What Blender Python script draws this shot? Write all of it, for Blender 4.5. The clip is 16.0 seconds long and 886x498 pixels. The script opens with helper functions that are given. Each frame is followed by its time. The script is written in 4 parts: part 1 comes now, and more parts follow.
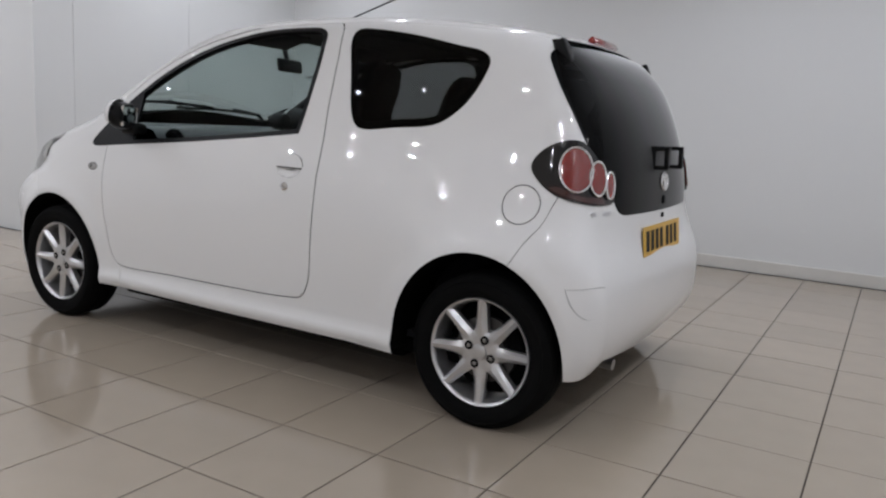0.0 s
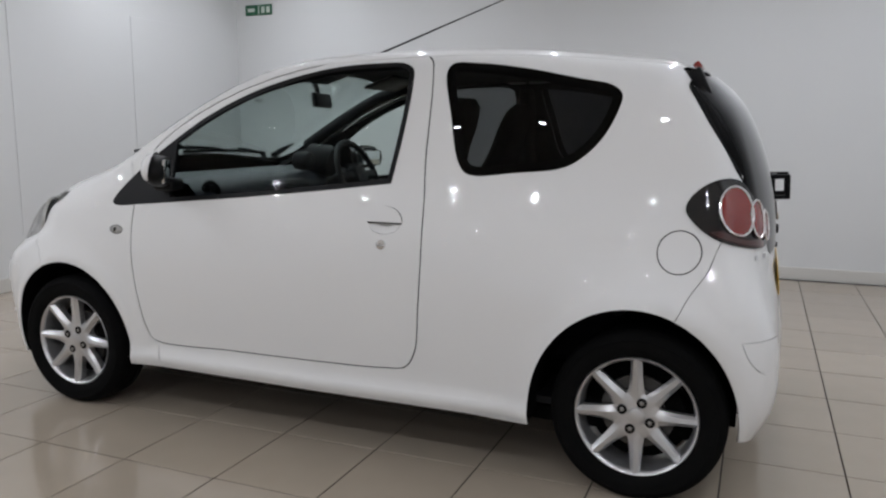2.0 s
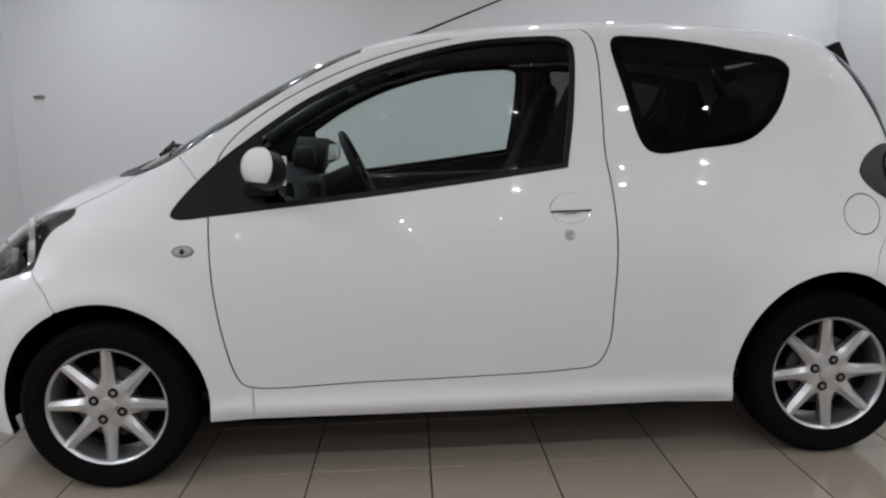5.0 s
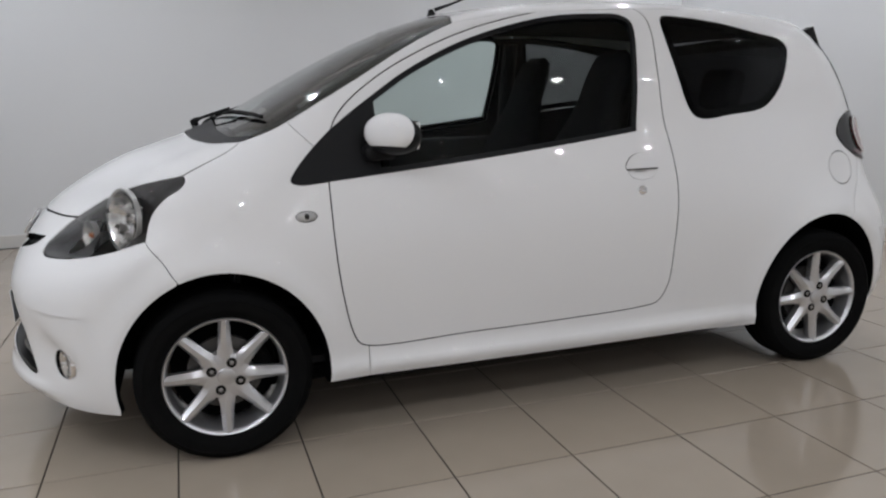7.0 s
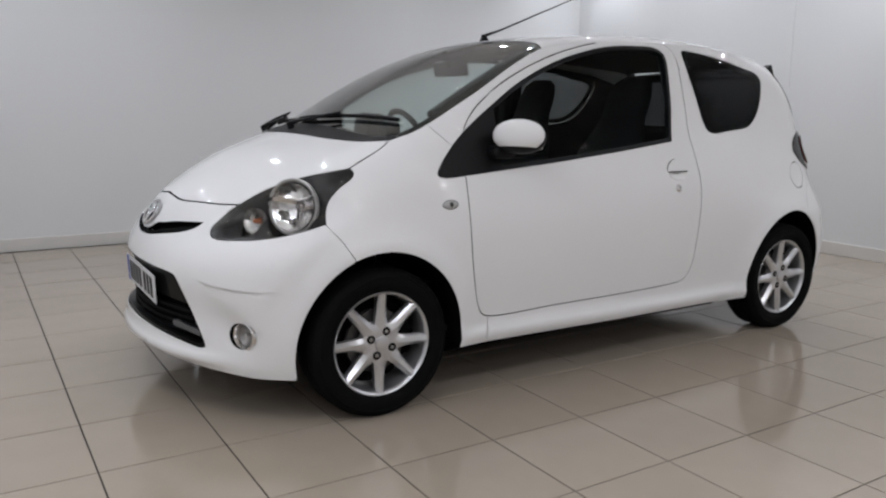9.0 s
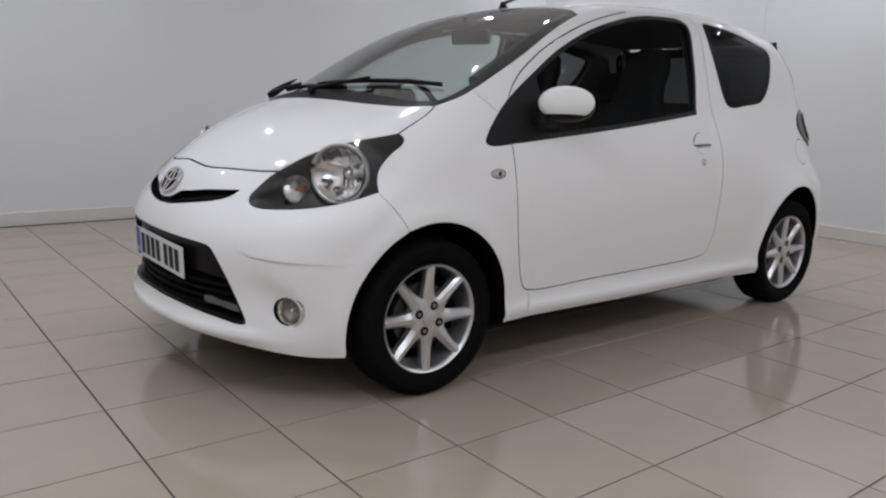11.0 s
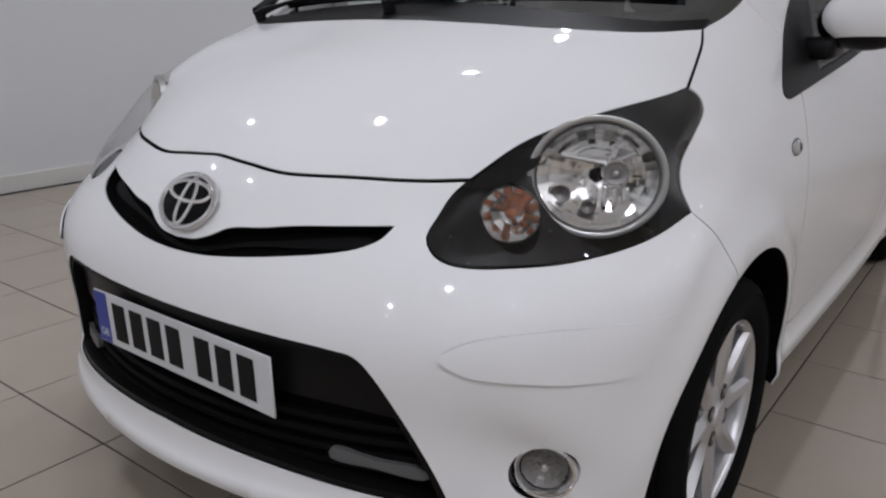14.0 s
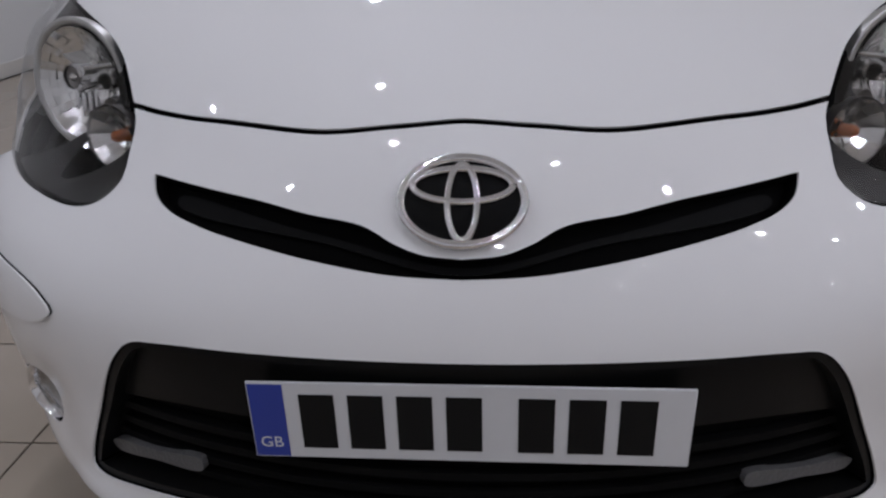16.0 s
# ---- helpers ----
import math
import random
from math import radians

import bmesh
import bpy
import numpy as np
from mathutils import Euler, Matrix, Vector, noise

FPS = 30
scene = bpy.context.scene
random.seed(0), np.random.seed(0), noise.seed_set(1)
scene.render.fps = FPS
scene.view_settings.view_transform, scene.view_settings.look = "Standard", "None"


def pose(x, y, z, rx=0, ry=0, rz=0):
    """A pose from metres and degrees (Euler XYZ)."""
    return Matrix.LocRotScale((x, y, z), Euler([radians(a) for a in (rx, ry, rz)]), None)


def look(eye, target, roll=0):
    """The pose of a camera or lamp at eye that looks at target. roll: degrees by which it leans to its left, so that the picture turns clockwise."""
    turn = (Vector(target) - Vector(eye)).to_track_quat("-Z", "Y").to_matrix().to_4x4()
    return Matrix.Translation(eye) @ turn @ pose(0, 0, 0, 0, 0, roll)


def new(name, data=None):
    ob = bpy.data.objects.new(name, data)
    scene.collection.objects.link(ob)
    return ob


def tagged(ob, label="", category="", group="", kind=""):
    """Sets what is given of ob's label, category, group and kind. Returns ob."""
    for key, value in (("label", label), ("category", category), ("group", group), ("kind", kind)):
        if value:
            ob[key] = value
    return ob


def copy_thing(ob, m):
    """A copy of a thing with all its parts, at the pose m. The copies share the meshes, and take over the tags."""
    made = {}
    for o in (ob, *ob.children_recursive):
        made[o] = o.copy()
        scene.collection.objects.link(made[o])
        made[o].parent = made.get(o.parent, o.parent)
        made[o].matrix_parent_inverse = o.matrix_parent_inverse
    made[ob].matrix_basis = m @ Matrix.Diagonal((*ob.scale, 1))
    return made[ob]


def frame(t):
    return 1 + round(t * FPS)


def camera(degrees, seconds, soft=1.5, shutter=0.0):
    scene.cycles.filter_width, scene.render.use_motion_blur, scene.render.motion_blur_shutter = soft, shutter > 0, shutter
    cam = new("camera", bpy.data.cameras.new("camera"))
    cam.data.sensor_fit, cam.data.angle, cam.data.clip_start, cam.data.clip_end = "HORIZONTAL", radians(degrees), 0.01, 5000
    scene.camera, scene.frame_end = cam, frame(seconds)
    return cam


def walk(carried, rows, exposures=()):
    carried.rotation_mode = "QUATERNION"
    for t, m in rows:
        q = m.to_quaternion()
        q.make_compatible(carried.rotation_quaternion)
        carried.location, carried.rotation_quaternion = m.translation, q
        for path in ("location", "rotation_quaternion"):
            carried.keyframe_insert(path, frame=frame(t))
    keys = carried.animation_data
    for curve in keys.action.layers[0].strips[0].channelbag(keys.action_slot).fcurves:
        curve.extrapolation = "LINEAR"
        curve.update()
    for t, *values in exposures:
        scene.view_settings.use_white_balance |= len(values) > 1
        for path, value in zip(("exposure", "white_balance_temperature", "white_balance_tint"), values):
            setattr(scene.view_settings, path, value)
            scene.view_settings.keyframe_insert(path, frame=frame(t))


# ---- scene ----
cam = camera(59.8, 16.0, soft=2.3)
PATH = [
    (0, (2.339, -3.066, 1.052), (1.348, -1.358, 0.729), 3.2),
    (0.5, (2.284, -3.132, 1.059), (1.322, -1.407, 0.744), 2.8),
    (1, (2.087, -3.155, 1.06), (1.172, -1.401, 0.769), 2.2),
    (1.5, (1.844, -3.102, 1.069), (0.963, -1.327, 0.8), 1.2),
    (2, (1.482, -3.131, 1.161), (0.734, -1.302, 0.857), 0.2),
    (2.5, (1.192, -3.147, 1.158), (0.559, -1.272, 0.87), -0.3),
    (3, (0.907, -3.15, 1.158), (0.412, -1.234, 0.869), -0.7),
    (3.5, (0.652, -3.159, 1.146), (0.298, -1.212, 0.861), -0.8),
    (4, (0.392, -3.168, 1.129), (0.188, -1.199, 0.842), -1.1),
    (4.5, (0.119, -3.147, 1.163), (0.05, -1.177, 0.826), -1.4),
    (4.7, (-0.004, -3.156, 1.125), (-0.017, -1.18, 0.813), -1.6),
    (6.8, (-1.151, -3.131, 1.144), (-0.571, -1.263, 0.728), -1.1),
    (7, (-1.25, -3.167, 1.147), (-0.628, -1.311, 0.738), -1.3),
    (7.5, (-1.539, -3.201, 1.098), (-0.791, -1.382, 0.736), -1.3),
    (8, (-1.827, -3.225, 1.098), (-0.98, -1.448, 0.745), -1.1),
    (8.5, (-2.123, -3.188, 1.088), (-1.168, -1.464, 0.748), -0.4),
    (9, (-2.414, -3.155, 1.106), (-1.368, -1.487, 0.751), 0.7),
    (9.2, (-2.502, -3.144, 1.119), (-1.428, -1.496, 0.754), 1.1),
    (11.3, (-2.711, -2.682, 1.018), (-1.498, -1.141, 0.627), 1.8),
    (11.5, (-2.706, -2.573, 1.017), (-1.484, -1.04, 0.623), 1.9),
    (12, (-2.697, -2.299, 1.018), (-1.44, -0.801, 0.6), 1.9),
    (12.5, (-2.695, -2.032, 1.026), (-1.381, -0.596, 0.566), 1.6),
    (13, (-2.639, -1.751, 1.04), (-1.272, -0.379, 0.544), 1.7),
    (13.5, (-2.607, -1.464, 1.042), (-1.164, -0.185, 0.511), 1.6),
    (14, (-2.57, -1.15, 1.021), (-1.044, 0.001, 0.433), 0.4),
    (14.5, (-2.547, -0.874, 1.036), (-0.937, 0.116, 0.38), -0.1),
    (15, (-2.556, -0.558, 1.039), (-0.831, 0.157, 0.323), 0.1),
    (15.5, (-2.577, -0.325, 1.0), (-0.784, 0.148, 0.249), -0.8),
    (16, (-2.591, -0.046, 0.995), (-0.765, 0.111, 0.194), -1.7),
]
walk(cam, [(t, look(eye, target, roll)) for t, eye, target, roll in PATH],
     [(0, 0.06, 6500, 9), (3, 0.06, 6500, 7), (5, 0.06, 6500, 7), (9, 0.06, 6500, 9), (11.5, -0.06, 6500, 9), (12.5, -0.14, 6500, 9), (14, -0.16, 6430, 11), (14.5, -0.13, 6400, 12), (15, -0.30, 6370, 12.5), (15.5, -0.45, 6350, 13), (16, -0.52, 6350, 14)])

from mathutils.geometry import delaunay_2d_cdt

# ---- light: the enclosed showroom is lit by its ceiling downlights ----
world = bpy.data.worlds.new("world")
world.use_nodes = True
world.node_tree.nodes["Background"].inputs[0].default_value = (0.8, 0.85, 0.9, 1)
world.node_tree.nodes["Background"].inputs[1].default_value = 0.02
scene.world = world

XL, XR, YB, YF, HC = -3.48, 3.50, 3.50, -12.1, 2.75   # walls and ceiling
XW, YW = -6.4, 0.55   # unseen widening of the hall, added past the end of the left wall
LIGHTS = [(x, y) for y in (0.65, -3.2, -4.8, -6.4, -8.0, -9.6, -11.2) for x in (-2.40, -1.42, -0.45, 0.50, 1.45, 2.40)] + [(-2.85, 1.75), (2.85, 1.75), (-1.3, 2.3), (1.3, 2.3)]
LIGHTS += [(x, y) for y in (-0.2, -1.7, -3.2, -4.8, -6.4) for x in (-4.3, -5.3)]
LIGHTS += [(-2.80, y) for y in (-0.65, -1.65, -2.45)] + [(3.08, y) for y in (0.0, -1.05, -2.10)]
LIGHTS += [(-2.94, -1.72), (3.10, 2.90), (-2.50, 2.70)]
LIGHT_WATTS = 2.9


# ---- materials ----
def material(name, base, rough=0.5, metal=0.0, coat=0.0, spec=0.5, noise_scale=0.0, noise_amount=0.0, bump=0.0, bump_scale=60.0, rough_var=0.0, random_amount=0.0):
    m = bpy.data.materials.new(name)
    m.use_nodes = True
    nt = m.node_tree
    b = nt.nodes["Principled BSDF"]
    b.inputs["Base Color"].default_value = (*base, 1)
    b.inputs["Roughness"].default_value = rough
    b.inputs["Metallic"].default_value = metal
    b.inputs["Coat Weight"].default_value = coat
    b.inputs["Coat Roughness"].default_value = 0.0
    b.inputs["Specular IOR Level"].default_value = spec
    tc = nt.nodes.new("ShaderNodeTexCoord")
    if noise_amount or random_amount:
        no = nt.nodes.new("ShaderNodeTexNoise")
        no.inputs["Scale"].default_value = noise_scale or 3.0
        no.inputs["Detail"].default_value = 6
        nt.links.new(tc.outputs["Object"], no.inputs["Vector"])
        hsv = nt.nodes.new("ShaderNodeHueSaturation")
        hsv.inputs["Color"].default_value = (*base, 1)
        mr = nt.nodes.new("ShaderNodeMapRange")
        mr.inputs["To Min"].default_value, mr.inputs["To Max"].default_value = 1 - noise_amount, 1 + noise_amount
        nt.links.new(no.outputs["Fac"], mr.inputs["Value"])
        last = mr.outputs["Result"]
        if random_amount:
            info = nt.nodes.new("ShaderNodeObjectInfo")
            m2 = nt.nodes.new("ShaderNodeMapRange")
            m2.inputs["To Min"].default_value, m2.inputs["To Max"].default_value = 1 - random_amount, 1 + random_amount
            nt.links.new(info.outputs["Random"], m2.inputs["Value"])
            mul = nt.nodes.new("ShaderNodeMath")
            mul.operation = "MULTIPLY"
            nt.links.new(last, mul.inputs[0])
            nt.links.new(m2.outputs["Result"], mul.inputs[1])
            last = mul.outputs[0]
        nt.links.new(last, hsv.inputs["Value"])
        nt.links.new(hsv.outputs["Color"], b.inputs["Base Color"])
    if bump or rough_var:
        n2 = nt.nodes.new("ShaderNodeTexNoise")
        n2.inputs["Scale"].default_value = bump_scale
        n2.inputs["Detail"].default_value = 4
        nt.links.new(tc.outputs["Object"], n2.inputs["Vector"])
        if bump:
            bp = nt.nodes.new("ShaderNodeBump")
            bp.inputs["Strength"].default_value = bump
            bp.inputs["Distance"].default_value = 0.004
            nt.links.new(n2.outputs["Fac"], bp.inputs["Height"])
            nt.links.new(bp.outputs["Normal"], b.inputs["Normal"])
        if rough_var:
            r2 = nt.nodes.new("ShaderNodeMapRange")
            r2.inputs["To Min"].default_value, r2.inputs["To Max"].default_value = max(rough - rough_var, 0.02), rough + rough_var
            nt.links.new(n2.outputs["Fac"], r2.inputs["Value"])
            nt.links.new(r2.outputs["Result"], b.inputs["Roughness"])
    return m


def glass(name, tint, rough=0.0, base=0.06, power=4.0):
    m = bpy.data.materials.new(name)
    m.use_nodes = True
    nt = m.node_tree
    nt.nodes.remove(nt.nodes["Principled BSDF"])
    out = nt.nodes["Material Output"]
    tr, gl, mix, lw, pw, ad = (nt.nodes.new(n) for n in ("ShaderNodeBsdfTransparent", "ShaderNodeBsdfGlossy", "ShaderNodeMixShader", "ShaderNodeLayerWeight", "ShaderNodeMath", "ShaderNodeMath"))
    tr.inputs["Color"].default_value = (*tint, 1)
    gl.inputs["Roughness"].default_value = rough
    lw.inputs["Blend"].default_value = 0.5
    pw.operation, ad.operation = "POWER", "MULTIPLY_ADD"
    pw.inputs[1].default_value = power
    ad.inputs[1].default_value, ad.inputs[2].default_value = 0.9, base
    for a, b in ((lw.outputs["Facing"], pw.inputs[0]), (pw.outputs[0], ad.inputs[0]), (ad.outputs[0], mix.inputs[0]), (tr.outputs[0], mix.inputs[1]), (gl.outputs[0], mix.inputs[2]), (mix.outputs[0], out.inputs[0])):
        nt.links.new(a, b)
    return m


PAINT = material("white_car_paint", (0.78, 0.78, 0.775), 0.5, spec=0.08, coat=1.0, noise_scale=2.0, noise_amount=0.012)
BLACK_TRIM = material("black_plastic_trim", (0.005, 0.005, 0.0055), 0.45, spec=0.15, bump=0.08, bump_scale=400)
GLOSS_BLACK = material("gloss_black", (0.005, 0.005, 0.006), 0.14, spec=0.3)
CAVITY = material("dark_cavity", (0.003, 0.003, 0.003), 0.95, spec=0.05)
RUBBER = material("tyre_rubber", (0.005, 0.005, 0.005), 0.8, spec=0.05, noise_scale=25, noise_amount=0.2, bump=0.12, bump_scale=300)
ALLOY = material("alloy_wheel", (0.62, 0.62, 0.63), 0.3, metal=0.85, noise_scale=30, noise_amount=0.05)
STEEL = material("dull_steel", (0.3, 0.29, 0.28), 0.45, metal=0.9, noise_scale=30, noise_amount=0.2)
CHROME = material("chrome", (0.85, 0.85, 0.86), 0.06, metal=1.0)
CLEAR_GLASS = glass("window_glass", (0.78, 0.84, 0.825), base=0.012, power=6.5)
SCREEN_GLASS = glass("windscreen_glass", (0.80, 0.89, 0.88), base=0.10, power=3.0)
DARK_GLASS = glass("privacy_glass", (0.125, 0.128, 0.132), base=0.014, power=6.5)
LENS = glass("lamp_lens", (0.96, 0.96, 0.96), base=0.05)
CABIN = material("charcoal_cabin_plastic", (0.008, 0.008, 0.009), 0.55, spec=0.25, bump=0.15, bump_scale=250)
CLOTH = material("black_seat_cloth", (0.007, 0.007, 0.008), 0.9, spec=0.1, noise_scale=120, noise_amount=0.2, bump=0.2, bump_scale=500)
WALL = material("painted_wall", (0.68, 0.685, 0.68), 0.55, noise_scale=0.9, noise_amount=0.025, bump=0.04, bump_scale=90)
CEILING = material("ceiling_paint", (0.86, 0.86, 0.855), 0.8, noise_scale=1.5, noise_amount=0.02)
SKIRTING = material("skirting_paint", (0.62, 0.60, 0.56), 0.5, noise_scale=6, noise_amount=0.05)
TILE = material("beige_porcelain_tile", (0.362, 0.308, 0.246), 0.11, spec=0.5, noise_scale=7, noise_amount=0.06, random_amount=0.03, rough_var=0.03, bump_scale=8)
GROUT = material("grey_grout", (0.040, 0.034, 0.028), 0.9, spec=0.15, noise_scale=40, noise_amount=0.15)


# ---- mesh helpers ----
def mesh_object(name, verts, faces, mat, normals=None, smooth=False):
    me = bpy.data.meshes.new(name)
    me.from_pydata([tuple(v) for v in verts], [], faces)
    me.materials.append(mat)
    if smooth or normals is not None:
        me.shade_smooth()
    if normals is not None:
        me.normals_split_custom_set_from_vertices([tuple(n) for n in normals])
    return new(name, me)


def part(name, bm, mat, parent=None, label="", smooth=0.0):
    me = bpy.data.meshes.new(name)
    bmesh.ops.recalc_face_normals(bm, faces=bm.faces[:])
    bm.to_mesh(me)
    bm.free()
    me.materials.append(mat)
    if smooth:
        me.shade_smooth()
        me.set_sharp_from_angle(angle=radians(smooth))
    ob = new(name, me)
    if parent is not None:
        ob.parent = parent
    return tagged(ob, label) if label else ob


def thing(name, label, category, at=Matrix.Identity(4), group="", kind=""):
    ob = new(name)
    ob.matrix_world = at
    ob.empty_display_size = 0.1
    return tagged(ob, label, category, group, kind)


def box(bm, x0, x1, y0, y1, z0, z1, bevel=0.0, segments=2, m=None):
    g = bmesh.ops.create_cube(bm, size=1, matrix=Matrix.Translation(((x0 + x1) / 2, (y0 + y1) / 2, (z0 + z1) / 2)) @ Matrix.Diagonal((x1 - x0, y1 - y0, z1 - z0, 1)))
    vs = g["verts"]
    if bevel:
        es = list({e for v in vs for e in v.link_edges})
        r = bmesh.ops.bevel(bm, geom=es, offset=bevel, segments=segments, profile=0.5, affect="EDGES")
        vs = list({v for f in r["faces"] for v in f.verts} | {v for v in vs if v.is_valid})
    if m is not None:
        bmesh.ops.transform(bm, matrix=m, verts=vs)
    return bm


def boxed(*a, **k):
    return box(bmesh.new(), *a, **k)


def lathe(profile, n=48, bm=None, closed=False):
    """Turns (radius, y) pairs round the y axis."""
    bm = bm or bmesh.new()
    rings = [[bm.verts.new((r * math.cos(2 * math.pi * k / n), y, r * math.sin(2 * math.pi * k / n))) for k in range(n)] for r, y in profile]
    pairs = list(zip(rings, rings[1:])) + ([(rings[-1], rings[0])] if closed else [])
    for a, b in pairs:
        for k in range(n):
            bm.faces.new((a[k], a[(k + 1) % n], b[(k + 1) % n], b[k]))
    return bm


def tube(points, radius, n=8, bm=None):
    """A round bar along a polyline; radius may be a list."""
    bm = bm or bmesh.new()
    pts = [Vector(p) for p in points]
    rad = radius if isinstance(radius, (list, tuple)) else [radius] * len(pts)
    rings, side = [], None
    for i, p in enumerate(pts):
        d = (pts[min(i + 1, len(pts) - 1)] - pts[max(i - 1, 0)]).normalized()
        if side is None:
            side = d.orthogonal().normalized()
        side = (side - d * side.dot(d)).normalized()
        up = d.cross(side)
        rings.append([bm.verts.new(p + rad[i] * (side * math.cos(2 * math.pi * k / n) + up * math.sin(2 * math.pi * k / n))) for k in range(n)])
    for a, b in zip(rings, rings[1:]):
        for k in range(n):
            bm.faces.new((a[k], a[(k + 1) % n], b[(k + 1) % n], b[k]))
    bm.faces.new(rings[0][::-1])
    bm.faces.new(rings[-1])
    return bm


# ---- the room ----
def wall(name, x0, x1, y0, y1, z0, z1, label):
    return tagged(part(name, boxed(x0, x1, y0, y1, z0, z1), WALL), label, "wall", kind="structure")


wall_back = wall("wall_back", XL - 0.12, XR + 0.12, YB, YB + 0.12, 0, HC, "plain off-white painted showroom wall behind the car")
wall_left = wall("wall_left", XL - 0.12, XL, YW, YB, 0, HC, "off-white painted side wall with flush panels")
wall_right = wall("wall_right", XR, XR + 0.12, YF, YB, 0, HC, "off-white painted side wall with flush panels")
# unseen walls added to close the room and shape the car's reflections
wall_return = wall("wall_return", XW, XL - 0.12, YW, YW + 0.12, 0, HC, "plain off-white return wall, added out of view to widen the hall")
wall_end = wall("wall_end", XW - 0.12, XW, YF, YW + 0.12, 0, HC, "plain off-white end wall, added out of view to close the hall")
wall_front = wall("wall_front", XW - 0.12, XR + 0.12, YF - 0.12, YF, 0, HC, "plain off-white front wall, added out of view to close the room")
ceiling = tagged(part("ceiling", boxed(XW - 0.12, XR + 0.12, YF - 0.12, YB + 0.12, HC, HC + 0.1), CEILING), "white painted ceiling with recessed downlights", "ceiling", kind="structure")
for nm, a in (("baseboard", (XL + 0.016, XR - 0.016, YB - 0.016, YB, 0, 0.1)), ("baseboard", (XL, XL + 0.016, YW, YB, 0, 0.1)), ("baseboard", (XR - 0.016, XR, YF, YB, 0, 0.1))):
    tagged(part(nm, boxed(*a, bevel=0.004), SKIRTING), "low cream painted skirting board along the wall", "baseboard", kind="structure")

# ceiling downlights
down = thing("downlight", "small round recessed ceiling downlight, switched on", "downlight", group="ceiling downlights")
part("bezel", lathe([(0.035, 0.0), (0.036, -0.006), (0.05, -0.006), (0.052, 0.0)]), CHROME, down, smooth=40)
down.children[0].matrix_local = pose(0, 0, 0, 90, 0, 0)
GLOW = bpy.data.materials.new("frosted_lamp_glow")
GLOW.use_nodes = True
GLOW.node_tree.nodes["Principled BSDF"].inputs["Emission Color"].default_value = (0.93, 0.96, 1.0, 1)
GLOW.node_tree.nodes["Principled BSDF"].inputs["Emission Strength"].default_value = 45.0
bm = bmesh.new()
bmesh.ops.create_circle(bm, cap_ends=True, segments=14, radius=0.036, matrix=Matrix.Translation((0, 0, -0.004)))
part("diffuser", bm, GLOW, down, "frosted glowing lamp glass")
lamp_data = bpy.data.lights.new("downlight_lamp", "AREA")
lamp_data.shape, lamp_data.size, lamp_data.energy, lamp_data.color = "DISK", 0.066, LIGHT_WATTS, (0.925, 0.952, 1.065)
far_data = lamp_data.copy()   # the small spots of the hall's far rows
far_data.size, far_data.energy, far_data.spread = 0.066, LIGHT_WATTS * 0.7, radians(118)
for i, (x, y) in enumerate(LIGHTS):
    d = down if i == 0 else copy_thing(down, pose(x, y, HC))
    d.matrix_world = pose(x, y, HC)
    l = new("downlight_lamp", far_data if y < -4 else lamp_data)
    l.parent = d
    l.matrix_local = pose(0, 0, -0.012)


# ---- the car's surface ----
def spline(xs, ys):
    """Natural cubic through (xs, ys), straight beyond its ends."""
    xs, ys = np.array(xs, float), np.array(ys, float)
    n = len(xs)
    h = np.diff(xs)
    a = np.eye(n)
    r = np.zeros(n)
    for i in range(1, n - 1):
        a[i, i - 1:i + 2] = h[i - 1], 2 * (h[i - 1] + h[i]), h[i]
        r[i] = 3 * ((ys[i + 1] - ys[i]) / h[i] - (ys[i] - ys[i - 1]) / h[i - 1])
    c = np.linalg.solve(a, r)
    b = np.diff(ys) / h - h * (2 * c[:-1] + c[1:]) / 3
    d = np.diff(c) / (3 * h)

    def value(x):
        x = np.asarray(x, float)
        q = np.clip(x, xs[0], xs[-1])
        i = np.clip(np.searchsorted(xs, q) - 1, 0, n - 2)
        t = q - xs[i]
        y = ys[i] + t * (b[i] + t * (c[i] + t * d[i]))
        end = b[-1] + h[-1] * (2 * c[-2] + 3 * h[-1] * d[-1])
        return y + np.where(x < xs[0], (x - xs[0]) * b[0], 0) + np.where(x > xs[-1], (x - xs[-1]) * end, 0)
    return value


AXLE, HUB = 1.171, 0.272
width_at = spline((0.1, 0.2, 0.3, 0.42, 0.6, 0.776, 0.83, 0.88, 0.93, 0.98, 1.1, 1.26, 1.376, 1.47), (0.765, 0.777, 0.787, 0.800, 0.812, 0.804, 0.792, 0.775, 0.7565, 0.737, 0.705, 0.660, 0.625, 0.588))
plan_low = spline((-1.8, -1.5, -1.17, -0.9, -0.3, 0.3, 0.8, 1.17, 1.3, 1.5), (0.931, 0.960, 0.978, 0.985, 0.995, 1.0, 0.995, 0.985, 0.965, 0.94))
plan_high = spline((-1.8, -1.5, -1.2, -0.9, -0.3, 0.3, 0.8, 1.05, 1.28, 1.5), (0.864, 0.918, 0.953, 0.972, 0.99, 1.0, 0.975, 0.94, 0.905, 0.86))
front_at = spline((0.1, 0.17, 0.24, 0.30, 0.40, 0.52, 0.60, 0.70, 0.78, 0.86), (-1.80, -1.850, -1.876, -1.882, -1.870, -1.863, -1.84, -1.788, -1.735, -1.65))
front_bow = spline((0.1, 0.4, 0.55, 0.65, 0.75, 0.85), (0.399, 0.351, 0.260, 0.389, 0.561, 0.435))
front_turn = spline((0.1, 0.4, 0.55, 0.65, 0.75, 0.85), (0.325, 0.259, 0.346, 0.13, 0.202, 0.042))
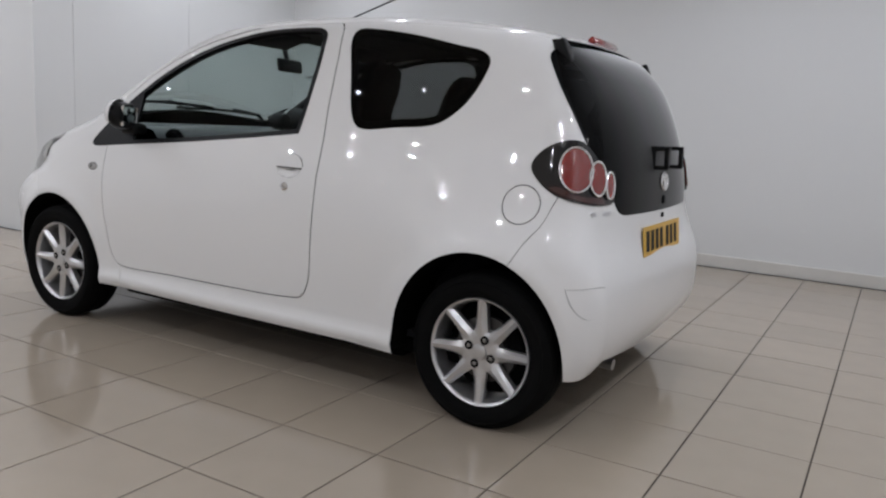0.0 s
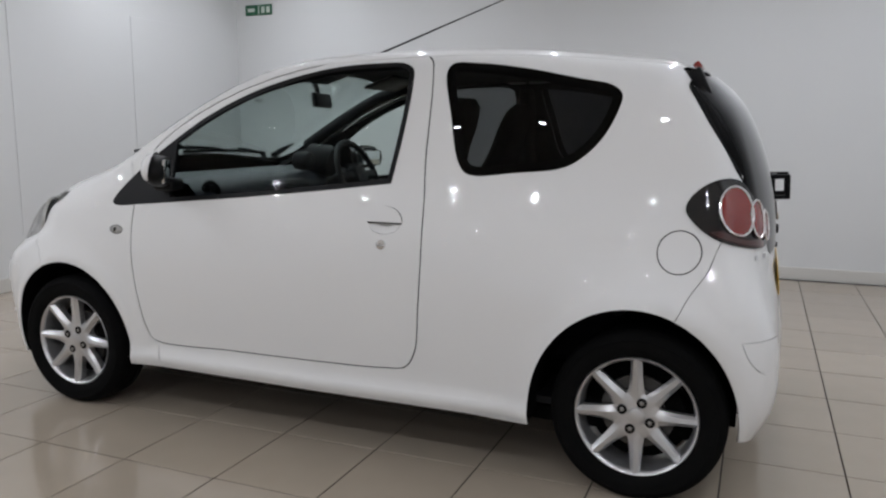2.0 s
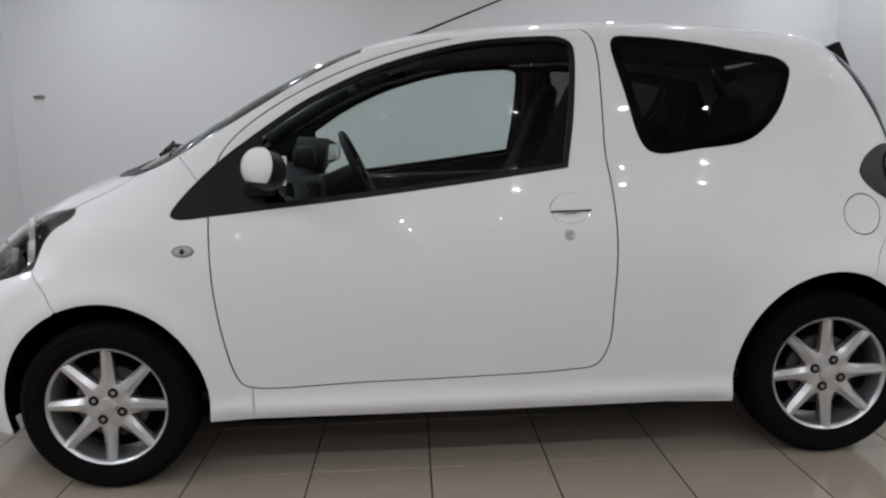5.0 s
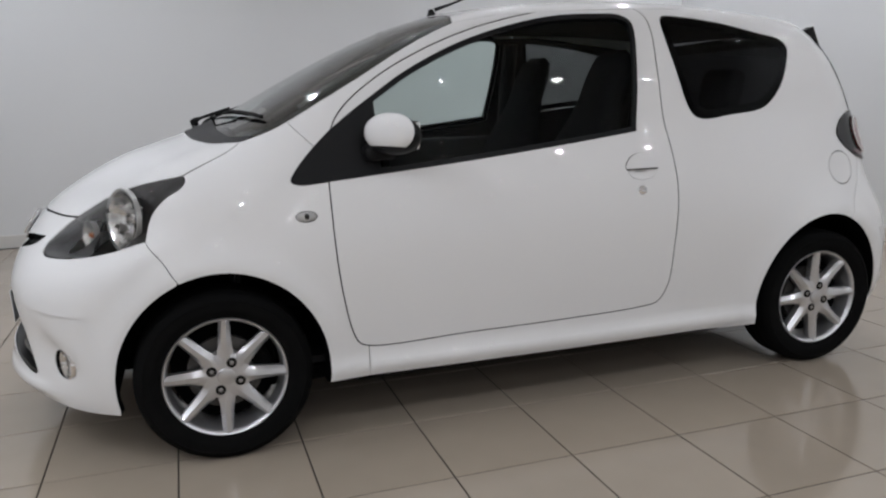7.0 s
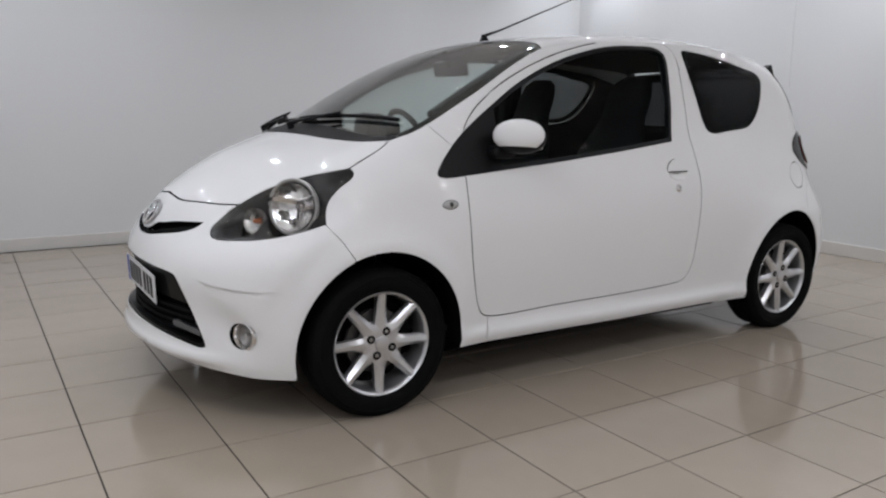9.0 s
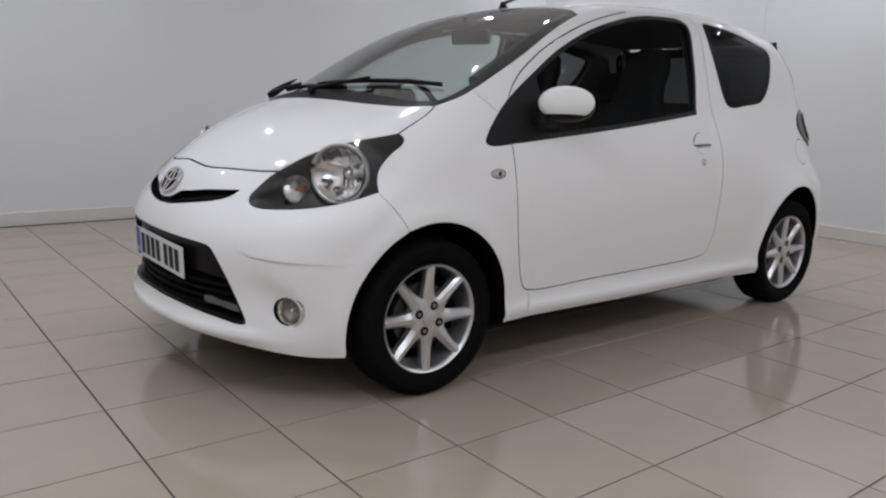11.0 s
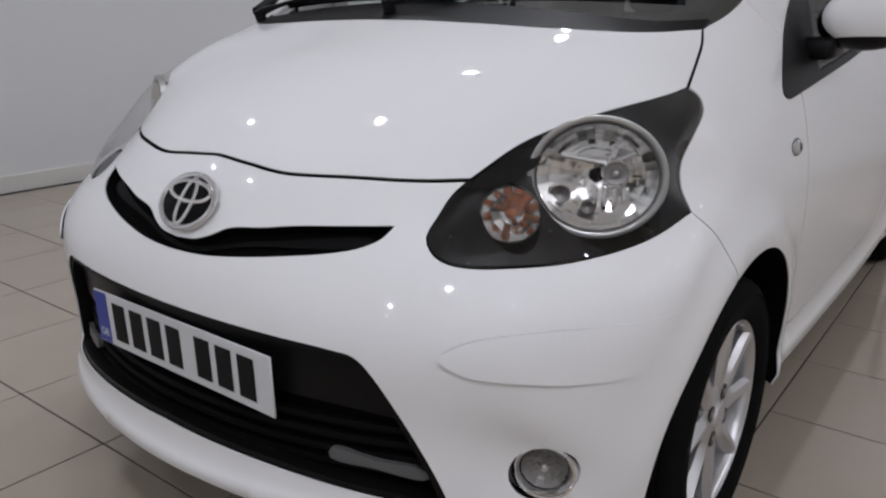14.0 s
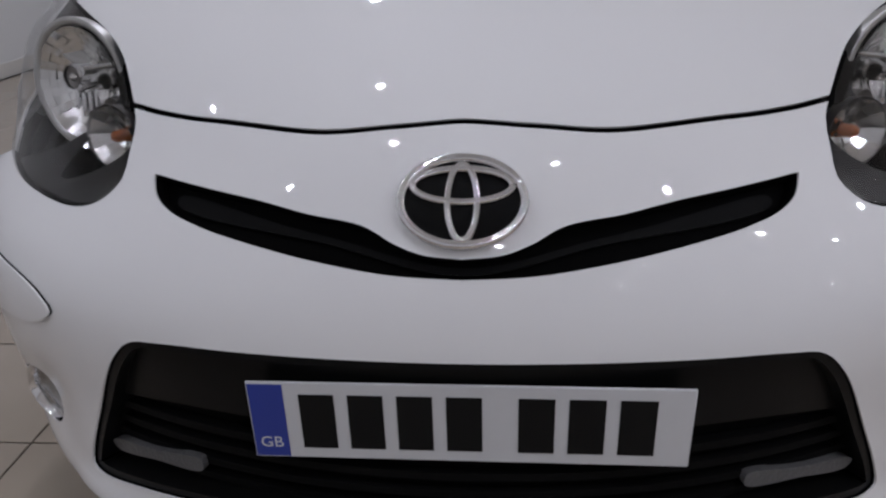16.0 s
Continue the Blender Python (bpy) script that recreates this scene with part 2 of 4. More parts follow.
rear_at = spline((0.1, 0.2, 0.28, 0.42, 0.56, 0.66, 0.8, 0.95, 1.1, 1.2, 1.3, 1.40), (1.47, 1.52, 1.565, 1.590, 1.582, 1.560, 1.550, 1.532, 1.490, 1.449, 1.390, 1.312))
rear_bow = spline((0.1, 0.55, 0.75, 0.95), (0.045, 0.045, 0.085, 0.11))
rear_turn = spline((0.1, 0.5, 0.62, 0.75, 0.95), (0.02, 0.02, 0.05, 0.14, 0.21))
top_at = spline((-1.85, -1.76, -1.68, -1.587, -1.395, -1.2, -1.1, -0.85, -0.62, -0.40, -0.22, 0.0, 0.25, 0.5, 0.8, 1.1, 1.3, 1.45), (0.72, 0.80, 0.842, 0.882, 0.952, 1.015, 1.057, 1.188, 1.302, 1.393, 1.438, 1.457, 1.466, 1.465, 1.450, 1.420, 1.388, 1.350))
top_crown = spline((-1.85, -1.6, -1.3, -1.1, -0.7, -0.36, 0.0, 0.6, 1.3), (0.399, 0.40, 0.155, 0.17, 0.13, 0.10, 0.07, 0.06, 0.08))
edge_round = spline((-1.8, -1.1, -0.6, 0.0, 1.0, 1.4), (0.142, 0.14, 0.09, 0.11, 0.13, 0.16))


def smax(a, b, k):
    h = np.maximum(k - np.abs(a - b), 0) / k
    return np.maximum(a, b) + h * h * k * 0.25


def body(p):
    """Below zero inside the car's outer skin."""
    x, y, z = p[:, 0], np.abs(p[:, 1]), p[:, 2]
    s = np.clip((z - 0.60) / 0.22, 0, 1)
    s = s * s * (3 - 2 * s)
    w = width_at(z) * (plan_low(x) * (1 - s) + plan_high(x) * s)
    for cx in (-AXLE, AXLE):
        r = np.hypot(x - cx, (z - HUB) * 0.95)
        w = w + 0.020 * np.exp(-((r - 0.335) / 0.052) ** 2)
    w = w + 0.022 * np.exp(-((z - 0.242) / 0.034) ** 2) * np.clip(1 - (np.abs(x) / 0.95) ** 8, 0, 1)
    side = y - w
    top = (z - top_at(x) + top_crown(x) * y * y) * 0.9
    bow = front_bow(z)
    chin = 0.024 * np.exp(-((z - 0.243) / 0.026) ** 2) / (1 + np.exp((y - 0.562 - 0.6 * (0.28 - z)) / 0.020))
    scoop = 0.034 * np.exp(-((y - 0.645) / 0.085) ** 2 - ((z - 0.345) / 0.09) ** 2) / (1 + np.exp(np.clip((z - 0.475 + 1.07 * (y - 0.591)) / 0.026, -40, 40)))
    front = (front_at(z) + bow * y * y + front_turn(z) * y ** 4 - chin + scoop - x) * 0.9
    rear = (x - rear_at(z) + rear_bow(z) * y * y + rear_turn(z) * y ** 4) * 0.9
    f = smax(side, top, edge_round(x))
    f = smax(f, front, 0.127)
    return smax(f, rear, 0.105)


def slope(p):
    e = 1.5e-3
    g = np.stack([body(p + e * np.eye(3)[i]) - body(p - e * np.eye(3)[i]) for i in range(3)], 1)
    return g / np.linalg.norm(g, axis=1)[:, None]


CX = {"front": -1.0, "rear": 1.0}


def rays(chart, uv):
    u, v = uv[:, 0], uv[:, 1]
    o, z = np.zeros(len(u)), np.ones(len(u))
    if chart == "side":
        return np.stack([u, -1.6 * z, v], 1), np.stack([o, z, o], 1)
    if chart == "top":
        return np.stack([u, v, 2.4 * z], 1), np.stack([o, o, -z], 1)
    c, s = np.cos(u), np.sin(u)
    sg = -1 if chart == "front" else 1
    return np.stack([CX[chart] + sg * 1.6 * c, 1.6 * s, v], 1), np.stack([-sg * c, -s, o], 1)


def land(chart, uv):
    """Points of the skin under chart coordinates, with their normals."""
    uv = np.atleast_2d(np.array(uv, float))
    o, d = rays(chart, uv)
    n, t = len(uv), np.zeros(len(uv))
    far = 2.3 if chart == "top" else 1.58
    lo, hi, found = np.zeros(n), np.full(n, far), np.zeros(n, bool)
    for t in np.arange(0.1, far, 0.02):
        inside = (body(o + d * t) < 0) & ~found
        hi[inside], lo[inside] = t, t - 0.02
        found |= inside
    for _ in range(26):
        mid = (lo + hi) / 2
        inside = body(o + d * mid[:, None]) < 0
        hi, lo = np.where(inside, mid, hi), np.where(inside, lo, mid)
    p = o + d * hi[:, None]
    return p, slope(p)


def to_chart(chart, p):
    p = np.asarray(p)
    if chart == "side":
        return p[:, [0, 2]]
    if chart == "top":
        return p[:, :2]
    sg = -1 if chart == "front" else 1
    return np.stack([np.arctan2(p[:, 1], sg * (p[:, 0] - CX[chart])), p[:, 2]], 1)


def smooth_curve(points, closed=False, step=0.012):
    """Catmull-Rom through the points, evenly stepped; a point given twice is a corner."""
    p = [np.array(q, float) for q in points]
    n = len(p)
    out = []
    for i in range(n if closed else n - 1):
        p1, p2 = p[i], p[(i + 1) % n]
        if np.allclose(p1, p2):
            continue
        p0 = p[i - 1] if (closed or i > 0) else p1
        p3 = p[(i + 2) % n] if (closed or i + 2 < n) else p2
        if np.allclose(p0, p1):
            p0 = p1 - (p2 - p1)
        if np.allclose(p3, p2):
            p3 = p2 + (p2 - p1)
        d0, d1, d2 = (max(np.linalg.norm(b - a), 1e-6) ** 0.5 for a, b in ((p0, p1), (p1, p2), (p2, p3)))
        m1 = (p2 - p1) + d1 * ((p1 - p0) / d0 - (p2 - p0) / (d0 + d1))
        m2 = (p2 - p1) + d1 * ((p3 - p2) / d2 - (p3 - p1) / (d1 + d2))
        k = max(2, int(np.linalg.norm(p2 - p1) / step + 0.5))
        for j in range(k):
            t = j / k
            out.append((2 * t ** 3 - 3 * t * t + 1) * p1 + (t ** 3 - 2 * t * t + t) * m1 + (-2 * t ** 3 + 3 * t * t) * p2 + (t ** 3 - t * t) * m2)
    if not closed:
        out.append(p[-1])
    return np.array(out)


def area2(l):
    return np.sum(l[:, 0] * np.roll(l[:, 1], -1) - np.roll(l[:, 0], -1) * l[:, 1])


def inset(loop, d):
    """The closed loop drawn in by d."""
    if not d:
        return loop
    e = np.roll(loop, -1, 0) - loop
    keep = np.linalg.norm(e, axis=1) > 1e-5
    loop = loop[keep]
    t = np.roll(loop, -1, 0) - np.roll(loop, 1, 0)
    t /= np.maximum(np.linalg.norm(t, axis=1), 1e-9)[:, None]
    nrm = np.stack([-t[:, 1], t[:, 0]], 1) * (1 if area2(loop) > 0 else -1)
    return loop + nrm * d


def within(q, loop):
    x, y = q[:, 0], q[:, 1]
    r = np.zeros(len(q), bool)
    for (x1, y1), (x2, y2) in zip(loop, np.roll(loop, -1, 0)):
        c = (y1 > y) != (y2 > y)
        r ^= c & (x < (x2 - x1) * (y - y1) / ((y2 - y1) if y2 != y1 else 1e-12) + x1)
    return r


def far_from(q, loop, d):
    ok = np.ones(len(q), bool)
    for a in loop:
        ok &= np.hypot(q[:, 0] - a[0], q[:, 1] - a[1]) > d
    return ok


def panel(name, chart, loop, mat, parent, holes=(), gap=0.0, hole_gap=0.0, lift=0.0, depth=0.014, cell=0.035, label="", mirror=False, relief=None, sink=None):
    """A sheet of the skin inside a loop of the chart, with its folded edge. mirror: also the one of the car's other side."""
    scale = np.array([1.0, 1.0]) if chart in ("side", "top") else np.array([0.8, 1.0])
    loops = [inset(np.asarray(loop) * scale, gap)] + [inset(np.asarray(h) * scale, -hole_gap) for h in holes]
    lo, hi = loops[0].min(0), loops[0].max(0)
    gx, gy = np.meshgrid(np.arange(lo[0] + cell / 2, hi[0], cell), np.arange(lo[1] + cell / 2, hi[1], cell))
    q = np.stack([gx.ravel(), gy.ravel()], 1)
    keep = within(q, loops[0])
    for h in loops[1:]:
        keep &= ~within(q, h)
    q = q[keep]
    for l in loops:
        q = q[far_from(q, l, cell * 0.45)]
    verts, edges = [], []
    for l in loops:
        s = len(verts)
        verts += [Vector(v) for v in l]
        edges += [(s + i, s + (i + 1) % len(l)) for i in range(len(l))]
    verts += [Vector(v) for v in q]
    v2, e2, f2 = delaunay_2d_cdt(verts, edges, [], 0, 1e-5)[:3]
    uv = np.array([tuple(v) for v in v2])
    tri = np.array([f for f in f2 if len(f) == 3])
    c = uv[tri].mean(1)
    ok = within(c, loops[0])
    for h in loops[1:]:
        ok &= ~within(c, h)
    tri = tri[ok]
    used = np.unique(tri)
    index = np.full(len(uv), -1)
    index[used] = np.arange(len(used))
    uv, tri = uv[used], index[tri]
    p, n = land(chart, uv / scale)
    p = p + n * (lift if relief is None else (lift + relief(p))[:, None] if callable(relief) else lift)
    if sink is not None:
        p = p + rays(chart, uv / scale)[1] * sink(uv / scale)[:, None]
        face = np.cross(p[tri[:, 1]] - p[tri[:, 0]], p[tri[:, 2]] - p[tri[:, 0]])
        face *= np.sign(np.einsum("ij,ij->i", face, n[tri[:, 0]]))[:, None]
        n = np.zeros_like(p)
        for k in range(3):
            np.add.at(n, tri[:, k], face)
        n /= np.maximum(np.linalg.norm(n, axis=1), 1e-9)[:, None]
    cr = np.cross(p[tri[:, 1]] - p[tri[:, 0]], p[tri[:, 2]] - p[tri[:, 0]])
    flip = np.einsum("ij,ij->i", cr, n[tri[:, 0]]) < 0
    tri[flip] = tri[flip][:, ::-1]
    faces = [tuple(int(i) for i in t) for t in tri]
    count = {}
    for t in faces:
        for a, b in zip(t, t[1:] + t[:1]):
            count[(a, b)] = 1
    rim = [(a, b) for a, b in count if (b, a) not in count]
    P, N = list(p), list(n)
    edge, dark = min(0.003, depth) if mat is PAINT else depth, None
    if depth:
        top, low = {}, {}
        for a, b in rim:
            d = p[b] - p[a]
            out = np.cross(d, n[a])
            out /= max(np.linalg.norm(out), 1e-9)
            for k in (a, b):
                if k not in top:
                    top[k] = len(P)
                    P.append(p[k])
                    N.append(out)
                    low[k] = len(P)
                    P.append(p[k] - n[k] * edge)
                    N.append(out)
                    P.append(p[k] - n[k] * depth)
                    N.append(out)
                else:
                    for i in (top[k], low[k], low[k] + 1):
                        N[i] = N[i] + out
        for a, b in rim:
            faces.append((top[b], top[a], low[a], low[b]))
        dark = len(faces)
        if edge < depth:
            for a, b in rim:
                faces.append((low[b], low[a], low[a] + 1, low[b] + 1))
    N = np.array(N)
    N /= np.maximum(np.linalg.norm(N, axis=1), 1e-9)[:, None]
    ob = mesh_object(name, P, faces, mat, N)
    ob.parent = parent
    if label:
        tagged(ob, label)
    made = [ob]
    if mirror:
        f = np.array([1, -1, 1])
        o2 = mesh_object(name, np.array(P) * f, [t[::-1] for t in faces], mat, N * f)
        o2.parent = parent
        if label:
            tagged(o2, label)
        made.append(o2)
    # the fold's deeper part is coloured black, painting the shade inside the gaps
    if mat is PAINT and dark:
        for o in made:
            o.data.materials.append(CAVITY)
            shade = np.zeros(len(faces), np.int32)
            shade[dark:] = 1
            o.data.polygons.foreach_set("material_index", shade)
    return made


def curve3(chart, points, closed=False, step=0.012):
    return land(chart, smooth_curve(points, closed, step))[0]


def join(*pieces):
    """Curves end to end as one closed loop."""
    out = []
    for c in pieces:
        for q in c:
            if not out or np.linalg.norm(q - out[-1]) > 2e-3:
                out.append(q)
    if np.linalg.norm(out[0] - out[-1]) < 2e-3:
        out.pop()
    return np.array(out)


def flipped(c):
    return np.asarray(c)[::-1] * np.array([1, -1, 1])


def ellipse(cu, cv, ru, rv, a0, a1, n=40):
    a = np.radians(np.linspace(a0, a1, n))
    return np.stack([cu + ru * np.cos(a), cv + rv * np.sin(a)], 1)


car = thing("car", "white three-door hatchback with black trim and silver alloy wheels", "car")

# outlines, in (x, z) of the side
DOOR = [(-0.815, 0.90), (-0.817, 0.766), (-0.810, 0.623), (-0.794, 0.494), (-0.768, 0.375), (-0.745, 0.331), (-0.705, 0.316), (-0.356, 0.321), (0.0, 0.326), (0.30, 0.336), (0.385, 0.350), (0.424, 0.412),
        (0.440, 0.562), (0.450, 0.739), (0.443, 0.909), (0.430, 1.029), (0.428, 1.185), (0.424, 1.327), (0.409, 1.395), (0.376, 1.422), (0.322, 1.430), (0.177, 1.428), (0.032, 1.412), (-0.150, 1.378), (-0.331, 1.327), (-0.512, 1.252), (-0.638, 1.182), (-0.745, 1.099), (-0.790, 1.035)]
DOOR_GLASS = [(-0.934, 0.872), (-0.920, 0.900), (-0.798, 1.022), (-0.619, 1.149), (-0.511, 1.215), (-0.331, 1.297), (-0.150, 1.352), (0.031, 1.387), (0.212, 1.397), (0.305, 1.393), (0.343, 1.370), (0.350, 1.329), (0.336, 1.153), (0.308, 0.980), (0.308, 0.980), (0.020, 0.946), (-0.333, 0.909), (-0.616, 0.884), (-0.811, 0.867), (-0.915, 0.862)]
QUARTER_GLASS = [(0.472, 1.365), (0.486, 1.388), (0.571, 1.388), (0.750, 1.365), (0.936, 1.327), (1.032, 1.306), (1.064, 1.276), (1.057, 1.230), (1.012, 1.137), (0.945, 1.070), (0.889, 1.043), (0.730, 1.025), (0.612, 1.014), (0.572, 1.025), (0.545, 1.061), (0.508, 1.201)]
flap2 = ellipse(1.272, 0.798, 0.064, 0.064, 0, 360, 49)[:-1]
door2 = smooth_curve(DOOR, True)
glass2 = smooth_curve(DOOR_GLASS, True)
quarter2 = smooth_curve(QUARTER_GLASS, True)

# seams on the skin, drawn on the car's left side
BONNET_NOSE = [(-1.719, 0.000), (-1.721, -0.080), (-1.713, -0.178), (-1.660, -0.327), (-1.622, -0.402), (-1.581, -0.466)]
bonnet_nose = curve3("top", BONNET_NOSE)
bonnet_side = curve3("top", [(-1.255, -0.679), (-1.169, -0.660), (-1.102, -0.643), (-1.067, -0.628)])
cowl = curve3("top", [(-1.067, -0.628), (-1.138, -0.560), (-1.197, -0.393), (-1.221, -0.195), (-1.227, 0.000)])
screen_side = curve3("top", [(-1.067, -0.628), (-0.967, -0.650), (-0.82, -0.655), (-0.685, -0.648), (-0.528, -0.623), (-0.335, -0.588)])
screen_top = curve3("top", [(-0.335, -0.588), (-0.300, -0.42), (-0.275, -0.2), (-0.268, 0.0)])
roof_side = curve3("top", [(-0.335, -0.588), (0.0, -0.585), (0.5, -0.570), (0.9, -0.540), (1.15, -0.505), (1.235, -0.480)])
roof_rear = curve3("top", [(1.235, -0.480), (1.272, -0.28), (1.292, 0.0)])
HEADLAMP = [(-0.581, 0.691), (-0.599, 0.714), (-0.631, 0.747), (-0.688, 0.776), (-0.794, 0.820), (-0.990, 0.868), (-1.166, 0.894), (-1.218, 0.898), (-1.230, 0.886), (-1.220, 0.870), (-1.161, 0.837), (-1.112, 0.790), (-1.101, 0.753), (-1.105, 0.718), (-1.105, 0.718), (-0.985, 0.688), (-0.841, 0.666), (-0.741, 0.659), (-0.649, 0.657), (-0.611, 0.663), (-0.590, 0.674)]
headlamp = curve3("front", HEADLAMP, True)
TAIL = [(-1.180, 0.926), (-1.140, 0.974), (-1.05, 1.012), (-0.96, 1.012), (-0.905, 0.975), (-0.850, 0.915), (-0.785, 0.842), (-0.785, 0.818), (-0.84, 0.808), (-0.95, 0.812), (-1.066, 0.835), (-1.145, 0.880)]
tail = curve3("rear", TAIL, True)
HATCH = [(0.0, 1.352), (-0.5, 1.349), (-0.9, 1.340), (-1.09, 1.326), (-1.125, 1.305), (-1.086, 1.221), (-0.994, 1.093), (-0.921, 0.985), (-0.835, 0.885), (-0.776, 0.822), (-0.735, 0.785), (-0.69, 0.770), (-0.5, 0.765), (0.0, 0.763)]
hatch_half = curve3("rear", HATCH)
hatch = join(hatch_half, flipped(hatch_half))
arch_front = land("side", ellipse(-1.174, 0.268, 0.325, 0.345, 0, 360, 90)[:-1])[0]
arch_rear = land("side", ellipse(1.150, 0.262, 0.322, 0.364, 0, 360, 90)[:-1])[0]
door3, quarter3 = land("side", door2)[0], land("side", quarter2)[0]
bumper_seam = curve3("front", [(-1.225, 0.595), (-1.168, 0.665), (-1.105, 0.718)])
rear_seam = curve3("rear", [(-1.295, 0.535), (-1.245, 0.600), (-1.193, 0.669), (-1.12, 0.743), (-1.065, 0.825), (-1.03, 0.86)])
slot_half = curve3("front", [(0.000, 0.642), (-0.056, 0.646), (-0.096, 0.656), (-0.142, 0.672), (-0.229, 0.681), (-0.308, 0.690), (-0.399, 0.696), (-0.516, 0.702), (-0.516, 0.702), (-0.493, 0.685), (-0.455, 0.672), (-0.395, 0.661), (-0.302, 0.649), (-0.202, 0.637), (-0.096, 0.627), (0.000, 0.624)], step=0.008)
slot = join(slot_half, flipped(slot_half))
intake_half = curve3("front", [(0.000, 0.534), (-0.133, 0.534), (-0.290, 0.533), (-0.424, 0.530), (-0.469, 0.524), (-0.501, 0.497), (-0.574, 0.389), (-0.618, 0.311), (-0.626, 0.287), (-0.606, 0.281), (-0.505, 0.289), (-0.266, 0.306), (0.000, 0.315)])
intake = join(intake_half, flipped(intake_half))
fog_ring = land("front", ellipse(-0.791, 0.338, 0.060, 0.0475, 0, 360, 41)[:-1])[0]
lip = curve3("front", [(-0.987, 0.182), (-0.870, 0.184), (-0.743, 0.195), (-0.545, 0.211), (-0.414, 0.221), (-0.207, 0.238), (0.000, 0.240)])
rear_lip = curve3("rear", [(0.0, 0.232), (-0.30, 0.237), (-0.55, 0.252), (-0.74, 0.268), (-0.82, 0.276), (-0.85, 0.252), (-0.90, 0.233), (-0.95, 0.226), (-1.0, 0.226)])
both = lambda c: (c, flipped(c))


def in_chart(chart, *curves):
    return [to_chart(chart, c) for c in curves]


# ---- body panels ----
bumper_loop = join(lip, flipped(lip), land("front", [(1.05, 0.40), (1.15, 0.52)])[0], flipped(bumper_seam), flipped(land("front", [(-0.80, 0.74), (-0.70, 0.765)])[0]), flipped(bonnet_nose), bonnet_nose,
                   land("front", [(-0.70, 0.765), (-0.80, 0.74)])[0], bumper_seam[::-1], land("front", [(-1.15, 0.52), (-1.05, 0.40)])[0])
front_bumper = panel("front_bumper", "front", to_chart("front", bumper_loop), PAINT, car,
                     in_chart("front", *both(headlamp), slot, intake, *both(fog_ring), *both(arch_front)), gap=0.0015, hole_gap=0.001, cell=0.018, depth=0.03)[0]
bonnet_loop = join(bonnet_nose[::-1], land("top", [(-1.715, 0.0)])[0][:0], flipped(bonnet_nose)[::-1], land("top", [(-1.50, 0.555), (-1.40, 0.64), (-1.30, 0.685)])[0], flipped(bonnet_side)[::-1], flipped(cowl)[::-1], cowl[::-1], bonnet_side[::-1], land("top", [(-1.30, -0.685), (-1.40, -0.64), (-1.50, -0.555)])[0])
bonnet = panel("bonnet", "top", to_chart("top", bonnet_loop), PAINT, car, in_chart("top", *both(headlamp)), gap=0.004, hole_gap=0.002, cell=0.04)[0]
pillar_foot = land("top", [(-0.925, -0.6515)])[0]
fender_loop = join(land("side", [(-0.715, 0.214), (-1.17, 0.214), (-1.20, 0.40)])[0], bumper_seam, land("front", [(-1.04, 0.75), (-1.10, 0.85)])[0], bonnet_side[:], screen_side[screen_side[:, 0] < -0.93], pillar_foot, land("side", [(-0.848, 0.970), (-0.77, 0.90), (-0.72, 0.60), (-0.715, 0.30)])[0])
panel("front_wing", "side", to_chart("side", fender_loop), PAINT, car, in_chart("side", headlamp, arch_front, door3) + [glass2], gap=0.0007, hole_gap=0.002, cell=0.035, mirror=True)
body_loop = join(pillar_foot, screen_side[screen_side[:, 0] > -0.92], roof_side, land("rear", [(-1.10, 1.32), (-1.05, 1.20), (-0.93, 1.03), (-0.92, 0.96), (-1.03, 0.86)])[0], rear_seam[::-1],
                 land("side", [(1.25, 0.40), (1.17, 0.205), (0.6, 0.212), (0.0, 0.212), (-0.4, 0.213), (-0.715, 0.214), (-0.715, 0.30), (-0.70, 0.60), (-0.70, 0.90), (-0.848, 0.970)])[0])
panel("side_panel", "side", to_chart("side", body_loop), PAINT, car, in_chart("side", door3, quarter3, arch_rear, tail) + [glass2, flap2], gap=0.0008, hole_gap=0.002, cell=0.04, mirror=True)
roof_loop = join(screen_top[::-1], roof_side, roof_rear, flipped(roof_rear), flipped(roof_side), flipped(screen_top)[::-1])
roof = panel("roof", "top", to_chart("top", roof_loop), PAINT, car, cell=0.05)[0]
rear_loop = join(rear_lip, land("rear", [(-1.10, 0.45), (-1.2, 0.56)])[0], rear_seam, land("rear", [(-0.9, 0.90), (-0.7, 0.80), (0.7, 0.80), (0.9, 0.90)])[0], flipped(rear_seam), land("rear", [(1.2, 0.56), (1.10, 0.45)])[0], flipped(rear_lip))
rear_mould2 = smooth_curve([(-1.025, 0.544), (-1.025, 0.544), (-0.852, 0.544), (-0.852, 0.508), (-0.89, 0.466), (-0.935, 0.450), (-0.975, 0.466), (-1.006, 0.500)], True)
rear_mould = land("rear", rear_mould2)[0]
rear_bumper = panel("rear_bumper", "rear", to_chart("rear", rear_loop), PAINT, car, in_chart("rear", *both(tail), hatch, *both(arch_rear), *both(rear_mould)), gap=0.0015, hole_gap=0.0008, cell=0.035, depth=0.014)[0]
panel("bumper_insert", "rear", rear_mould2, PAINT, rear_bumper, gap=0.0006, lift=0.0015, cell=0.03, mirror=True)
panel("model_badge", "rear", np.array([(-0.917, 0.772), (-0.802, 0.772), (-0.802, 0.786), (-0.917, 0.786)]), ALLOY, rear_bumper, lift=0.003, depth=0.003, label="small silver bar badge")

